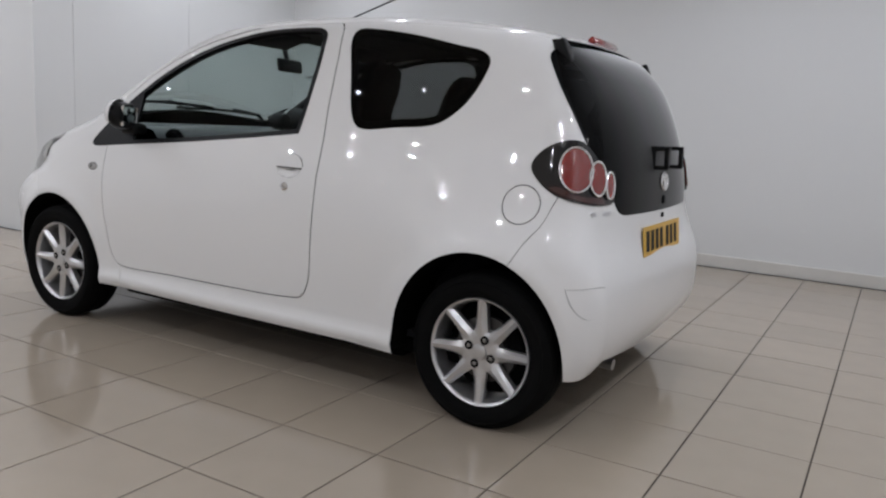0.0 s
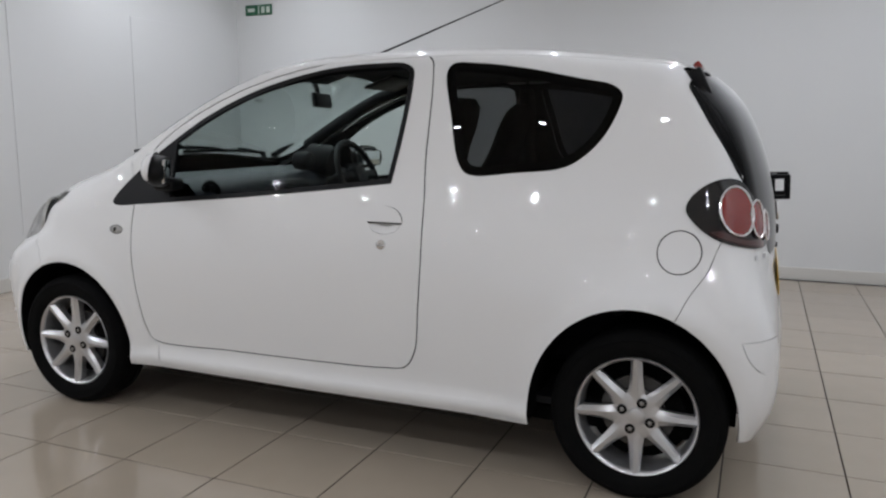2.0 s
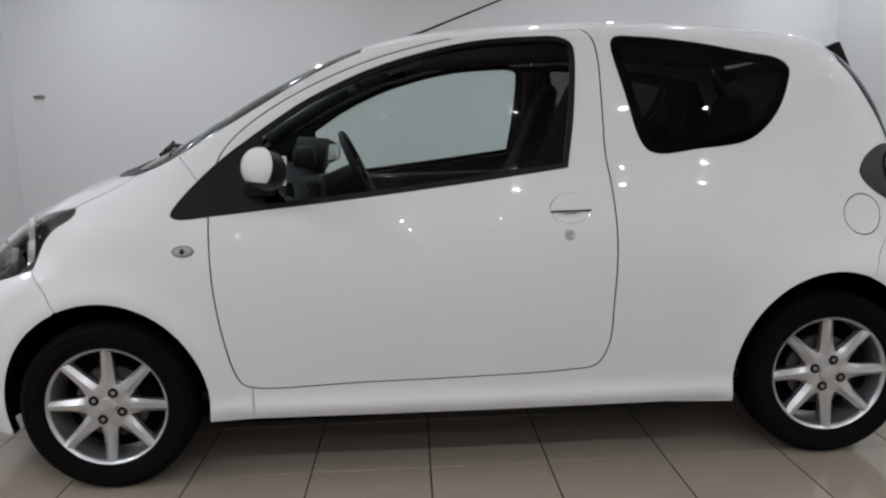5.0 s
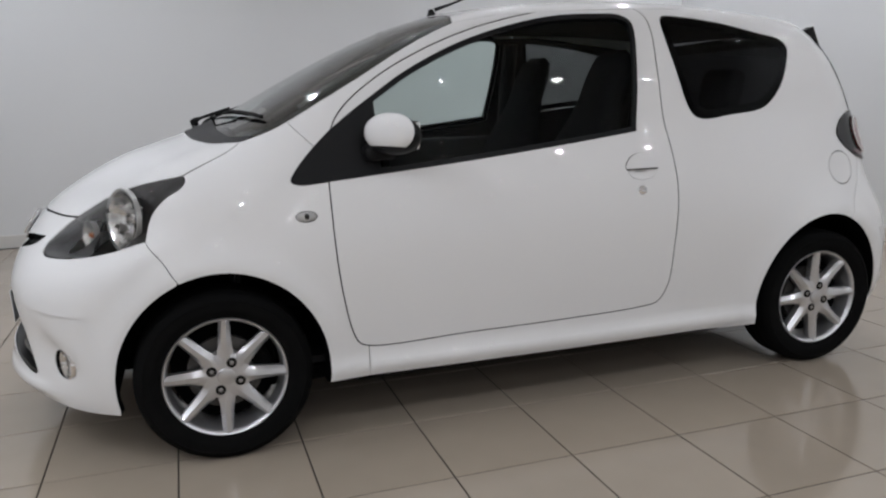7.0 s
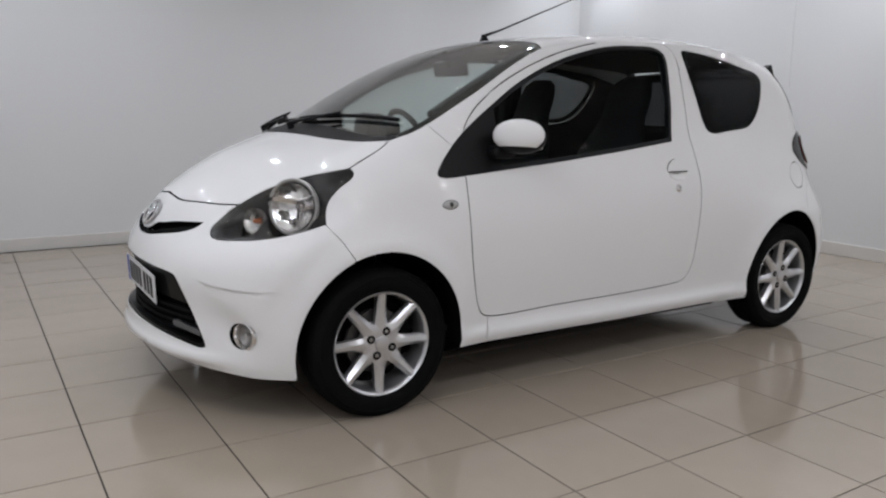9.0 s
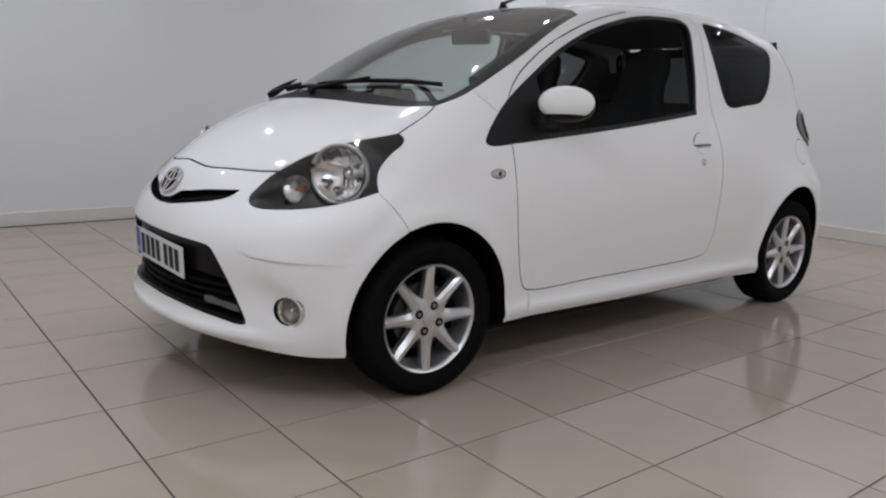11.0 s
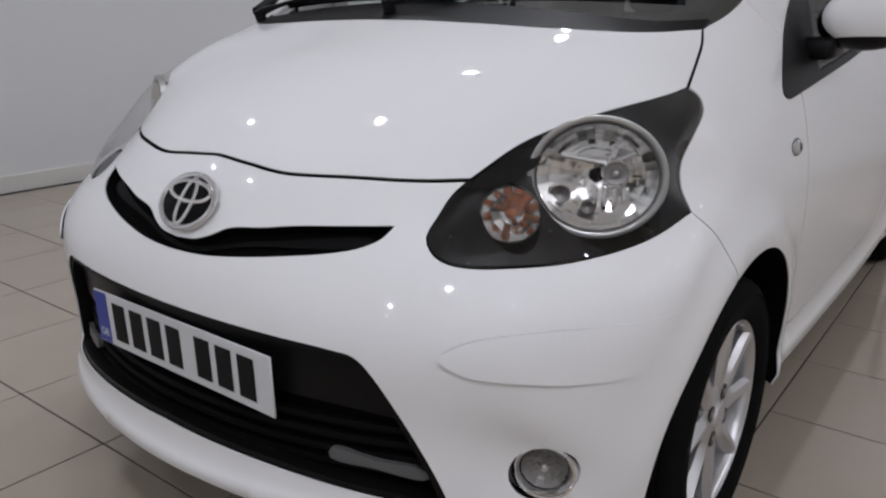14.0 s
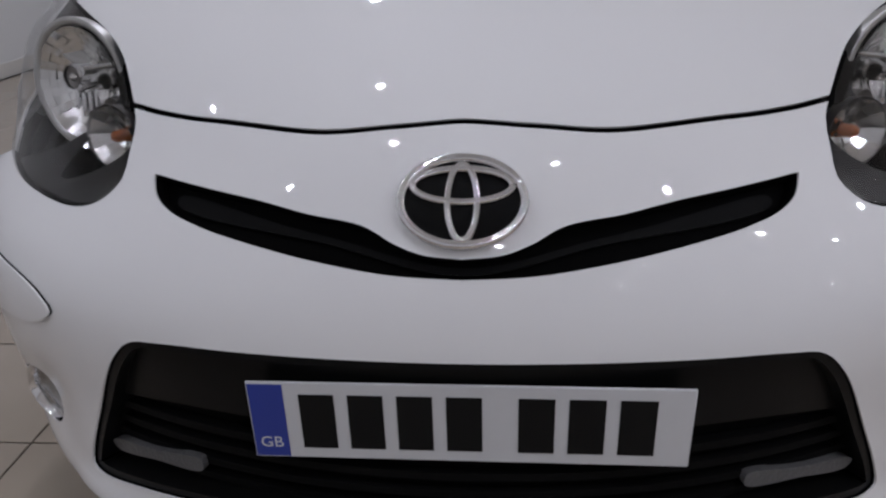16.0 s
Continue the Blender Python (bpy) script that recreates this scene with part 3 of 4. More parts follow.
grip2 = join(ellipse(0.306, 0.849, 0.066, 0.054, 0, 180, 24))
slot2 = np.array([(0.242, 0.849), (0.372, 0.849), (0.370, 0.8455), (0.244, 0.8455)])
scoop2 = ellipse(0.306, 0.8450, 0.058, 0.034, 180, 360, 24)
doors = panel("door", "side", door2, PAINT, car, [glass2, grip2, slot2, scoop2], gap=0.0027, hole_gap=0.001, cell=0.04, mirror=True)
left_door, right_door = doors


def sided(pair, parents):
    for o, q in zip(pair, parents):
        o.parent = q
    return pair


sided(panel("door_handle", "side", grip2, PAINT, None, gap=0.0008, lift=0.0015, cell=0.02, mirror=True, relief=lambda p: 0.013 * np.clip(1 - ((p[:, 0] - 0.306) / 0.068) ** 4 - ((p[:, 2] - 0.852) / 0.054) ** 2, 0, 1)), doors)
sided(panel("handle_scoop", "side", scoop2, PAINT, None, depth=0, cell=0.008, mirror=True, sink=lambda uv: 0.016 * np.clip(1 - ((uv[:, 0] - 0.306) / 0.058) ** 2 - ((uv[:, 1] - 0.845) / 0.034) ** 2, 0, 1)), doors)
# black sheet behind the slot, standing in for the shadow below the handle
sided(panel("handle_recess", "side", inset(slot2, -0.004), CAVITY, None, lift=-0.012, depth=0, cell=0.02, mirror=True), doors)


def on_skin(chart, u, v, lift=0.0, side=1, face=None):
    """A pose on the skin whose -y points outwards."""
    p, n = land(chart, [(u, v)])
    p, n = Vector(p[0]), Vector(n[0])
    if face is not None:
        n = (n + Vector(face)).normalized()
    p = p + n * lift
    if side < 0:
        p.y, n.y = -p.y, -n.y
    return Matrix.Translation(p) @ n.to_track_quat("-Y", "Z").to_matrix().to_4x4()


def placed(bm, m):
    bmesh.ops.transform(bm, matrix=m, verts=bm.verts[:])
    return bm


for s2, d in ((1, left_door), (-1, right_door)):
    part("door_lock", placed(lathe([(0.0001, -0.0045), (0.004, -0.0045), (0.005, -0.007), (0.012, -0.0065), (0.0165, -0.003), (0.018, 0.002)], 24), on_skin("side", 0.300, 0.775, side=s2)), CHROME, d, "small round metal key lock", smooth=40)

inner2 = inset(glass2, 0.017)
pane2 = np.array([q for q in inner2 if q[0] > -0.655])
sided(panel("window_trim", "side", glass2, BLACK_TRIM, None, [pane2], lift=0.002, mirror=True, label="black window surround and mirror base"), doors)
sided(panel("door_glass", "side", pane2, CLEAR_GLASS, None, lift=-0.006, depth=0, mirror=True, label="clear green-tinted side window"), doors)
panel("quarter_glass", "side", quarter2, DARK_GLASS, car, lift=-0.001, depth=0.004, mirror=True, label="dark tinted rear side window")
panel("quarter_glass_border", "side", quarter2, CAVITY, car, [inset(quarter2, 0.03)], lift=-0.004, depth=0, mirror=True)
screen_loop = join(cowl[::-1], screen_side, screen_top, flipped(screen_top), flipped(screen_side), flipped(cowl)[::-1])
screen2 = to_chart("top", screen_loop)
windscreen = panel("windscreen", "top", screen2, SCREEN_GLASS, car, lift=-0.004, depth=0, label="clear windscreen with black printed border")[0]
panel("printed_border", "top", inset(screen2, 0.003), GLOSS_BLACK, windscreen, [inset(screen2, 0.028)], lift=-0.008, depth=0)
TAILGATE_GLASS = glass("tailgate_privacy_glass", (0.045, 0.047, 0.05), 0.50, base=0.008, power=5.5)
hatch_panel = panel("tailgate_glass", "rear", to_chart("rear", hatch), TAILGATE_GLASS, car, lift=0.001, depth=0.006, label="dark glass tailgate")[0]
panel("tailgate_border", "rear", to_chart("rear", hatch), GLOSS_BLACK, hatch_panel, [inset(to_chart("rear", hatch) * np.array([0.8, 1]), 0.05) / np.array([0.8, 1])], lift=-0.004, depth=0)
low_border = np.array([q for q in to_chart("rear", hatch) if q[1] < 0.93])
panel("tailgate_lower_panel", "rear", low_border, GLOSS_BLACK, hatch_panel, lift=-0.005, depth=0)

# black liners behind the seams and the cabin's inner skin
liner_loop = np.array([(-1.40, 0.30), (-1.40, 0.86), (-1.15, 0.95), (-0.95, 1.03), (-0.60, 1.20), (-0.3, 1.33), (0.0, 1.40), (0.5, 1.41), (1.0, 1.35), (1.2, 1.30), (1.30, 1.10), (1.36, 0.90), (1.36, 0.34), (-0.9, 0.34)])
panel("inner_side", "side", liner_loop, CABIN, car, [inset(glass2, 0.004), inset(quarter2, 0.004), ellipse(-1.174, 0.268, 0.337, 0.357, 0, 360, 60)[:-1], ellipse(1.150, 0.262, 0.334, 0.376, 0, 360, 60)[:-1]], lift=-0.03, depth=0, mirror=True)
panel("inner_bonnet", "top", np.array([(-1.74, 0.0), (-1.73, -0.2), (-1.56, -0.50), (-1.25, -0.66), (-1.06, -0.64), (-1.10, 0.0), (-1.06, 0.64), (-1.25, 0.66), (-1.56, 0.50), (-1.73, 0.2)]), CAVITY, car, lift=-0.02, depth=0)
panel("headliner", "top", to_chart("top", roof_loop), material("grey_headliner", (0.07, 0.07, 0.07), 0.9, noise_scale=200, noise_amount=0.1), car, lift=-0.03, depth=0, cell=0.06)

# fuel flap
panel("fuel_flap", "side", flap2, PAINT, car, gap=0.0016, cell=0.03, label="round white fuel filler flap")


# ---- lamps ----
LAMP_AT, LAMP_TURN, LAMP_R = (-1.443, -0.611, 0.767), 27, 0.113
INDICATOR_AT, INDICATOR_R = (-1.552, -0.516, 0.712), 0.050


def lamp_pose(at, turn, s2, squash=1.0):
    """Local -y looks out of the lamp, local x towards the car's flank."""
    m = Matrix.Translation(at) @ pose(0, 0, 0, 0, 0, -90 + turn) @ pose(0, 0, 0, -6, 0, 0)
    if s2 < 0:
        m = Matrix.Diagonal((1, -1, 1, 1)) @ m
    return m @ Matrix.Diagonal((1, 1, squash, 1))


def faceted_bowl(radius, depth, rings, spokes, step):
    """A reflector pressed into many small flat mirrors."""
    bm = bmesh.new()
    r = random.Random(5)
    rows = []
    for i in range(rings + 1):
        q = radius * (1 - 0.86 * i / rings)
        rows.append([(q * math.cos(2 * math.pi * k / spokes), depth * (1 - (q / radius) ** 2), q * math.sin(2 * math.pi * k / spokes)) for k in range(spokes)])
    for i in range(rings):
        for k in range(spokes):
            d = r.uniform(-step, step)
            four = [rows[i][k], rows[i][(k + 1) % spokes], rows[i + 1][(k + 1) % spokes], rows[i + 1][k]]
            e = r.uniform(-step, step)
            bm.faces.new([bm.verts.new((x, y + d + (e if n < 2 else -e), z)) for n, (x, y, z) in enumerate(four)])
    return bm


def turned(bm, s2):
    if s2 < 0:
        bmesh.ops.reverse_faces(bm, faces=bm.faces[:])
    return bm


def headlamp_inside(lens, s2):
    r = LAMP_R
    m = lamp_pose(LAMP_AT, LAMP_TURN, s2, 0.885)
    put = lambda bm: turned(placed(bm, m), s2)
    bowl = part("reflector", put(faceted_bowl(r * 0.86, 0.050, 9, 34, 0.0008)), REFLECTOR, lens, "round chrome headlamp reflector of many facets")
    part("reflector_back", put(lathe([(r * 0.88, 0.004), (r * 0.86, 0.02), (r * 0.6, 0.05), (0.0001, 0.062)], 40)), CAVITY, bowl, smooth=50)
    part("bezel_ring", put(lathe([(r, 0.014), (r, 0.0), (r * 0.985, -0.001), (r * 0.925, 0.000), (r * 0.88, 0.004), (r * 0.845, 0.014)], 56)), SATIN, bowl, "satin silver lamp ring", smooth=50)
    bulb = part("bulb_holder", put(placed(lathe([(0.021, 0.0), (0.024, 0.006), (0.024, 0.05)], 28), pose(0.030, 0.010, 0.008))), CHROME, bowl, smooth=40)
    part("bulb_mouth", put(placed(lathe([(0.0001, 0.012), (0.021, 0.006)], 24), pose(0.030, 0.010, 0.008))), STEEL, bulb)
    part("bulb", put(placed(lathe([(0.0001, -0.004), (0.007, 0.0), (0.010, 0.010), (0.010, 0.02)], 18), pose(0.030, 0.010, 0.008))), CHROME, bulb, smooth=60)
    for k, (a, z0, z1) in enumerate(((-0.006, -0.060, -0.012), (0.010, -0.066, -0.016), (0.026, -0.066, -0.020), (0.042, -0.060, -0.018))):
        part("reflector_flute", put(boxed(a, a + 0.009, 0.026, 0.05, z0, z1, 0.003)), CHROME, bowl, smooth=40)
    for x, z, q in ((-0.012, -0.058, 0.012), (-0.058, -0.036, 0.017)):
        part("lamp_socket", put(placed(lathe([(0.0001, 0.008), (q * 0.8, 0.004), (q, 0.0), (q, 0.03)], 22), pose(x, 0.012, z))), STEEL, bowl, smooth=40)
    for x, z, w, tilt in ((-0.022, 0.030, 0.040, 10), (0.050, 0.040, 0.028, -28)):
        part("reflector_rib", put(placed(boxed(-w, w, 0.020, 0.045, -0.0035, 0.0035, 0.003), pose(x, 0, z, 0, tilt, 0))), SATIN, bowl, smooth=40)
    m = lamp_pose(INDICATOR_AT, 24, s2, 0.94)
    q = INDICATOR_R
    cup = part("indicator", put(faceted_bowl(q * 0.96, 0.030, 3, 12, 0.0018)), REFLECTOR, lens, "small indicator lamp with amber bulb")
    part("indicator_back", put(lathe([(q, 0.0), (q * 0.95, 0.02), (0.0001, 0.042)], 32)), STEEL, cup, smooth=50)
    part("amber_bulb", put(lathe([(0.0001, 0.000), (0.005, 0.002), (0.009, 0.007), (0.010, 0.026)], 24)), AMBER, cup, "amber indicator bulb", smooth=60)
    part("indicator_lens", put(lathe([(0.0001, -0.020), (q * 0.5, -0.017), (q * 0.85, -0.009), (q, 0.002)], 12)), LENS, cup)


SATIN = material("satin_silver", (0.50, 0.50, 0.485), 0.30, metal=0.75)
REFLECTOR = material("lamp_reflector", (0.86, 0.86, 0.85), 0.17, metal=1.0)
SLAT = material("grille_slat_black", (0.004, 0.004, 0.004), 0.6, spec=0.08)
AMBER = material("amber_plastic", (0.38, 0.10, 0.02), 0.15, coat=0.5)
RED = material("red_lamp_plastic", (0.20, 0.015, 0.012), 0.12, coat=1.0, noise_scale=300, noise_amount=0.15)
DEEP_RED = material("dark_red_lamp_plastic", (0.05, 0.006, 0.005), 0.12, coat=1.0)
SMOKE = material("smoked_lamp", (0.010, 0.010, 0.011), 0.06, spec=0.3, coat=0.5)
YELLOW = material("yellow_plate", (0.62, 0.36, 0.03), 0.35, noise_scale=60, noise_amount=0.06)
PLATE_WHITE = material("white_plate", (0.62, 0.63, 0.64), 0.32, noise_scale=60, noise_amount=0.03)
INK = material("black_ink", (0.008, 0.008, 0.008), 0.5, spec=0.12)
BLUE = material("blue_band", (0.02, 0.045, 0.30), 0.35)
DARK_BEZEL = material("headlamp_black_bezel", (0.006, 0.006, 0.007), 0.30, spec=0.22, bump=0.1, bump_scale=500)

rim_points = lambda at, turn, r, squash: np.array([tuple(lamp_pose(at, turn, 1, squash) @ Vector((r * math.cos(a), 0.004, r * math.sin(a)))) for a in np.linspace(0, 2 * math.pi, 41)[:-1]])
main_hole = to_chart("front", rim_points(LAMP_AT, LAMP_TURN, LAMP_R * 0.95, 0.885))
small_hole = to_chart("front", rim_points(INDICATOR_AT, 24, INDICATOR_R * 0.93, 0.94))
lamp2 = to_chart("front", headlamp)


def from_edge(uv):
    q, l = uv * np.array([0.75, 1.0]), lamp2 * np.array([0.75, 1.0])
    return np.sqrt(((q[:, None] - l[None]) ** 2).sum(2)).min(1)


bubble = lambda uv: -0.003 - 0.046 * (1 - np.exp(-(from_edge(uv) / 0.042) ** 1.5))
lamps = panel("headlamp", "front", lamp2, LENS, car, gap=0.001, depth=0.0, cell=0.016, mirror=True, label="clear bulging teardrop headlamp with black bezel", sink=bubble)


def dish(uv):
    """How far the bezel lies behind the lens: a bowl that rises to the lamp's edge."""
    deep = np.clip(0.028 + 0.135 * (uv[:, 0] + 0.943), 0.015, 0.06)
    return 0.004 + deep * (1 - np.exp(-from_edge(uv) / 0.018))


sided(panel("lamp_bezel", "front", lamp2, DARK_BEZEL, None, [main_hole, small_hole], gap=0.001, depth=0.0, cell=0.016, mirror=True, sink=dish), lamps)
sided(panel("lamp_backing", "front", lamp2, CAVITY, None, lift=-0.13, depth=0, cell=0.03, mirror=True), lamps)
for s2, l in ((1, lamps[0]), (-1, lamps[1])):
    headlamp_inside(l, s2)

tails = panel("tail_lamp", "rear", to_chart("rear", tail), SMOKE, car, lift=0.006, depth=0.02, cell=0.02, mirror=True, label="smoked tail lamp with round red lenses")
for u, v, ru, rv in ((-0.990, 0.920, 0.066, 0.070), (-0.893, 0.894, 0.038, 0.053), (-0.822, 0.872, 0.026, 0.042)):
    loop = ellipse(u, v, ru, rv, 0, 360, 37)[:-1]
    red = sided(panel("red_lens", "rear", loop, RED, None, lift=0.012, depth=0.006, cell=0.02, mirror=True, label="round red lamp lens"), tails)
    q, n = land("rear", ellipse(u, v, ru + 0.003, rv + 0.002, 0, 360, 61))
    for s2, holder in ((1, red[0]), (-1, red[1])):
        beads = [Vector((a[0], a[1] * s2, a[2])) for a in q + n * 0.013]
        part("chrome_ring", tube(beads, [0.0036 + 0.0011 * (k % 3 == 0) for k in range(len(beads))], 8), CHROME, holder, "beaded chrome lamp ring", smooth=20)
sided(panel("lower_lens", "rear", smooth_curve([(-1.10, 0.858), (-1.05, 0.838), (-0.95, 0.818), (-0.85, 0.814), (-0.86, 0.828), (-0.98, 0.838), (-1.06, 0.862)], True), DEEP_RED, None, lift=0.008, depth=0.003, cell=0.02, mirror=True), tails)

# side repeaters and fog lamps
REPEATER = material("clear_repeater", (0.40, 0.40, 0.39), 0.08, coat=1.0)
for s2 in (1, -1):
    m = on_skin("side", -0.897, 0.764, 0.0, s2)
    rep = part("side_repeater", placed(lathe([(0.0001, -0.009), (0.012, -0.0085), (0.024, -0.006), (0.032, -0.001), (0.034, 0.003)], 32), m @ Matrix.Diagonal((1, 1, 0.5, 1))), REPEATER, car, "clear oval side indicator", smooth=60)
    part("repeater_bulb", placed(lathe([(0.0001, -0.0105), (0.007, -0.0098), (0.010, -0.006)], 16), m), SMOKE, rep, "dark bulb behind the lens", smooth=60)
    part("repeater_ring", placed(tube([(0.0335 * math.cos(a), 0.0, 0.0172 * math.sin(a)) for a in np.linspace(0, 2 * math.pi, 33)], 0.0010, 6), m), BLACK_TRIM, rep, "thin dark rim", smooth=60)
    m = on_skin("front", -0.791, 0.338, -0.002, s2, (-0.45, 0, 0))
    fog = part("fog_lamp", placed(lathe([(0.053, 0.008), (0.050, -0.003), (0.045, -0.005), (0.040, 0.002), (0.038, 0.02)], 40), m), CHROME, front_bumper, "round fog lamp in a chrome ring", smooth=40)
    part("fog_lens", placed(lathe([(0.0001, 0.004), (0.02, 0.005), (0.037, 0.010)], 32), m), LENS, fog, smooth=60)
    part("fog_reflector", placed(faceted_bowl(0.0375, 0.026, 4, 16, 0.0012), m @ pose(0, 0.012, 0)), STEEL, fog)
    part("fog_bulb", placed(lathe([(0.0001, 0.008), (0.006, 0.010), (0.008, 0.016), (0.008, 0.04)], 16), m), CHROME, fog, smooth=50)
    part("fog_surround", placed(lathe([(0.085, 0.03), (0.052, 0.01), (0.05, 0.004)], 40), m), PAINT, fog, smooth=50)

# raised corner strips of the front bumper
panel("bumper_strip", "front", smooth_curve([(-0.611, 0.540), (-0.646, 0.562), (-0.749, 0.580), (-0.908, 0.585), (-1.025, 0.585), (-1.025, 0.585), (-1.059, 0.501), (-1.059, 0.501), (-0.929, 0.499), (-0.751, 0.508), (-0.649, 0.519)], True), PAINT, front_bumper, lift=0.0060, depth=0.010, cell=0.03, mirror=True, relief=lambda p: -0.0055 * np.clip((np.arctan2(np.abs(p[:, 1]), -1.0 - p[:, 0]) - 0.80) / 0.14, 0, 1))

# grilles
panel("grille_backing", "front", to_chart("front", slot), CAVITY, front_bumper, lift=-0.027, depth=0, cell=0.03)
panel("grille_bar", "front", smooth_curve([(-0.47, 0.690), (-0.2, 0.664), (0.0, 0.636), (0.2, 0.664), (0.47, 0.690), (0.47, 0.684), (0.2, 0.657), (0.0, 0.628), (-0.2, 0.657), (-0.47, 0.684)], True), SLAT, front_bumper, lift=-0.020, depth=0.005, cell=0.03)
intake2 = to_chart("front", intake)
INTAKE_BLACK = material("satin_intake_black", (0.005, 0.005, 0.005), 0.32, spec=0.15)
panel("intake_frame", "front", intake2, INTAKE_BLACK, front_bumper, [inset(intake2 * np.array([0.8, 1]), 0.010) / np.array([0.8, 1])], lift=-0.006, depth=0.05, cell=0.03)
panel("intake_panel", "front", np.array([q for q in intake2 if q[1] > 0.405]), INTAKE_BLACK, front_bumper, lift=-0.028, depth=0.01, cell=0.03, label="black upper intake panel")
panel("intake_backing", "front", intake2, CAVITY, front_bumper, lift=-0.05, depth=0, cell=0.03)
for k in range(4):
    z = 0.318 + 0.024 * k
    w = 0.62 - 0.013 * k
    panel("intake_slat", "front", np.array([(-w, z - 0.006)] + [(q, z - 0.004) for q in np.linspace(-w + 0.05, w - 0.05, 24)] + [(w, z - 0.006), (w, z + 0.002)] + [(q, z + 0.006) for q in np.linspace(w - 0.05, -w + 0.05, 24)] + [(-w, z + 0.002)]), SLAT, front_bumper, lift=-0.032, depth=0.016, cell=0.03)
panel("intake_insert", "front", smooth_curve([(-0.405, 0.348), (-0.495, 0.341), (-0.581, 0.333), (-0.598, 0.323), (-0.586, 0.315), (-0.495, 0.325), (-0.404, 0.333)], True), material("ribbed_grey_insert", (0.10, 0.10, 0.10), 0.4, spec=0.4, bump=0.5, bump_scale=160), front_bumper, lift=-0.022, depth=0.012, cell=0.02, mirror=True, label="grey intake corner insert")


def lettering(text, size):
    """Upright flat letters, centred on x, standing on z = 0 and facing -y."""
    cu = bpy.data.curves.new("letters", "FONT")
    cu.body, cu.size, cu.align_x, cu.extrude = text, size, "CENTER", 0.0003
    ob = bpy.data.objects.new("letters", cu)
    me = bpy.data.meshes.new_from_object(ob)
    bm = bmesh.new()
    bm.from_mesh(me)
    bpy.data.objects.remove(ob)
    bpy.data.curves.remove(cu)
    bpy.data.meshes.remove(me)
    return placed(bm, pose(0, 0, 0, 90, 0, 0))


def number_plate(name, mat, at, band, label):
    w, h = 0.26, 0.0555
    bm = boxed(-w, w, -0.004, 0.0, -h, h, 0.0015, 1)
    p = part(name, placed(bm, at), mat, car, label, smooth=40)
    if band:
        part("blue_band", placed(boxed(-w + 0.002, -w + 0.044, -0.0048, -0.0042, -h + 0.003, h - 0.003), at), BLUE, p)
        part("band_letters", placed(lettering("GB", 0.022), at @ pose(-w + 0.023, -0.0050, -h + 0.017)), PLATE_WHITE, p, "small white letters")
    x = -w + (0.062 if band else 0.03)
    for k in range(7):
        x += 0.026 if k == 4 else 0
        part("character_bar", placed(boxed(x, x + 0.042, -0.0048, -0.0042, -0.039, 0.039), at), INK, p, "plain black bar")
        x += 0.058 if band else 0.062
    return p


number_plate("front_plate", PLATE_WHITE, Matrix.Translation((-1.842, -0.004, 0.443)) @ pose(0, 0, 0, 0, 0, -90) @ pose(0, 0, 0, 2, 0, 0), True, "white front number plate with a blue end band")
number_plate("rear_plate", YELLOW, Matrix.Translation((1.562, 0.0, 0.655)) @ pose(0, 0, 0, 0, 0, 90) @ pose(0, 0, 0, -6, 0, 0), False, "yellow rear number plate")


def oval_badge(m, w, h, parent):
    back = part("badge", placed(lathe([(0.0001, -0.004), (0.9, -0.004), (0.98, 0.0)], 48), m @ Matrix.Diagonal((w, 1, h, 1))), SLAT, parent, "oval chrome emblem on black", smooth=50)
    ring = [(math.cos(a) * w, -0.004, math.sin(a) * h) for a in np.linspace(0, 2 * math.pi, 49)]
    part("badge_ring", placed(tube(ring, 0.0058, 10), m), CHROME, back, smooth=60)
    part("badge_upright", placed(tube([(math.cos(a) * w * 0.24, -0.006, math.sin(a) * h * 0.86 - 0.002) for a in np.linspace(0, 2 * math.pi, 41)], 0.0046, 8), m), CHROME, back, smooth=60)
    part("badge_crossbar", placed(tube([(math.cos(a) * w * 0.80, -0.006, h * 0.35 + math.sin(a) * h * 0.38) for a in np.linspace(0, 2 * math.pi, 41)], 0.0046, 8), m), CHROME, back, smooth=60)


oval_badge(on_skin("front", 0.0, 0.697, 0.004), 0.069, 0.050, front_bumper)
oval_badge(on_skin("rear", 0.0, 0.872, 0.002), 0.045, 0.032, hatch_panel)

# tailgate fittings
for s2 in (1, -1):
    at = on_skin("rear", math.atan2(-0.455, 1.27 - CX["rear"]), 1.318, 0.0, s2, (8, 0, 3.4))
    part("glass_hinge", placed(boxed(-0.021, 0.021, -0.016, 0.024, -0.048, 0.046, 0.006), at), BLACK_TRIM, hatch_panel, "black tailgate hinge cover", smooth=50)
at = on_skin("rear", 0.0, 0.963, 0.0, 1, (4, 0, 0))
grip = part("tailgate_grip", placed(boxed(-0.118, 0.118, -0.016, 0.004, 0.028, 0.046, 0.005), at), BLACK_TRIM, hatch_panel, "black tailgate pull handle on open brackets", smooth=50)
for x in (-0.106, 0.106):
    bm = boxed(x - 0.013, x + 0.013, -0.058, 0.020, 0.030, 0.045, 0.004)
    box(bm, x - 0.013, x + 0.013, -0.058, 0.020, -0.043, -0.028, 0.004)
    box(bm, x - 0.013, x + 0.013, -0.058, -0.042, -0.043, 0.045, 0.004)
    box(bm, x - 0.013, x + 0.013, -0.008, 0.020, -0.043, 0.045, 0.004)
    part("grip_bracket", placed(bm, at), BLACK_TRIM, grip, smooth=50)
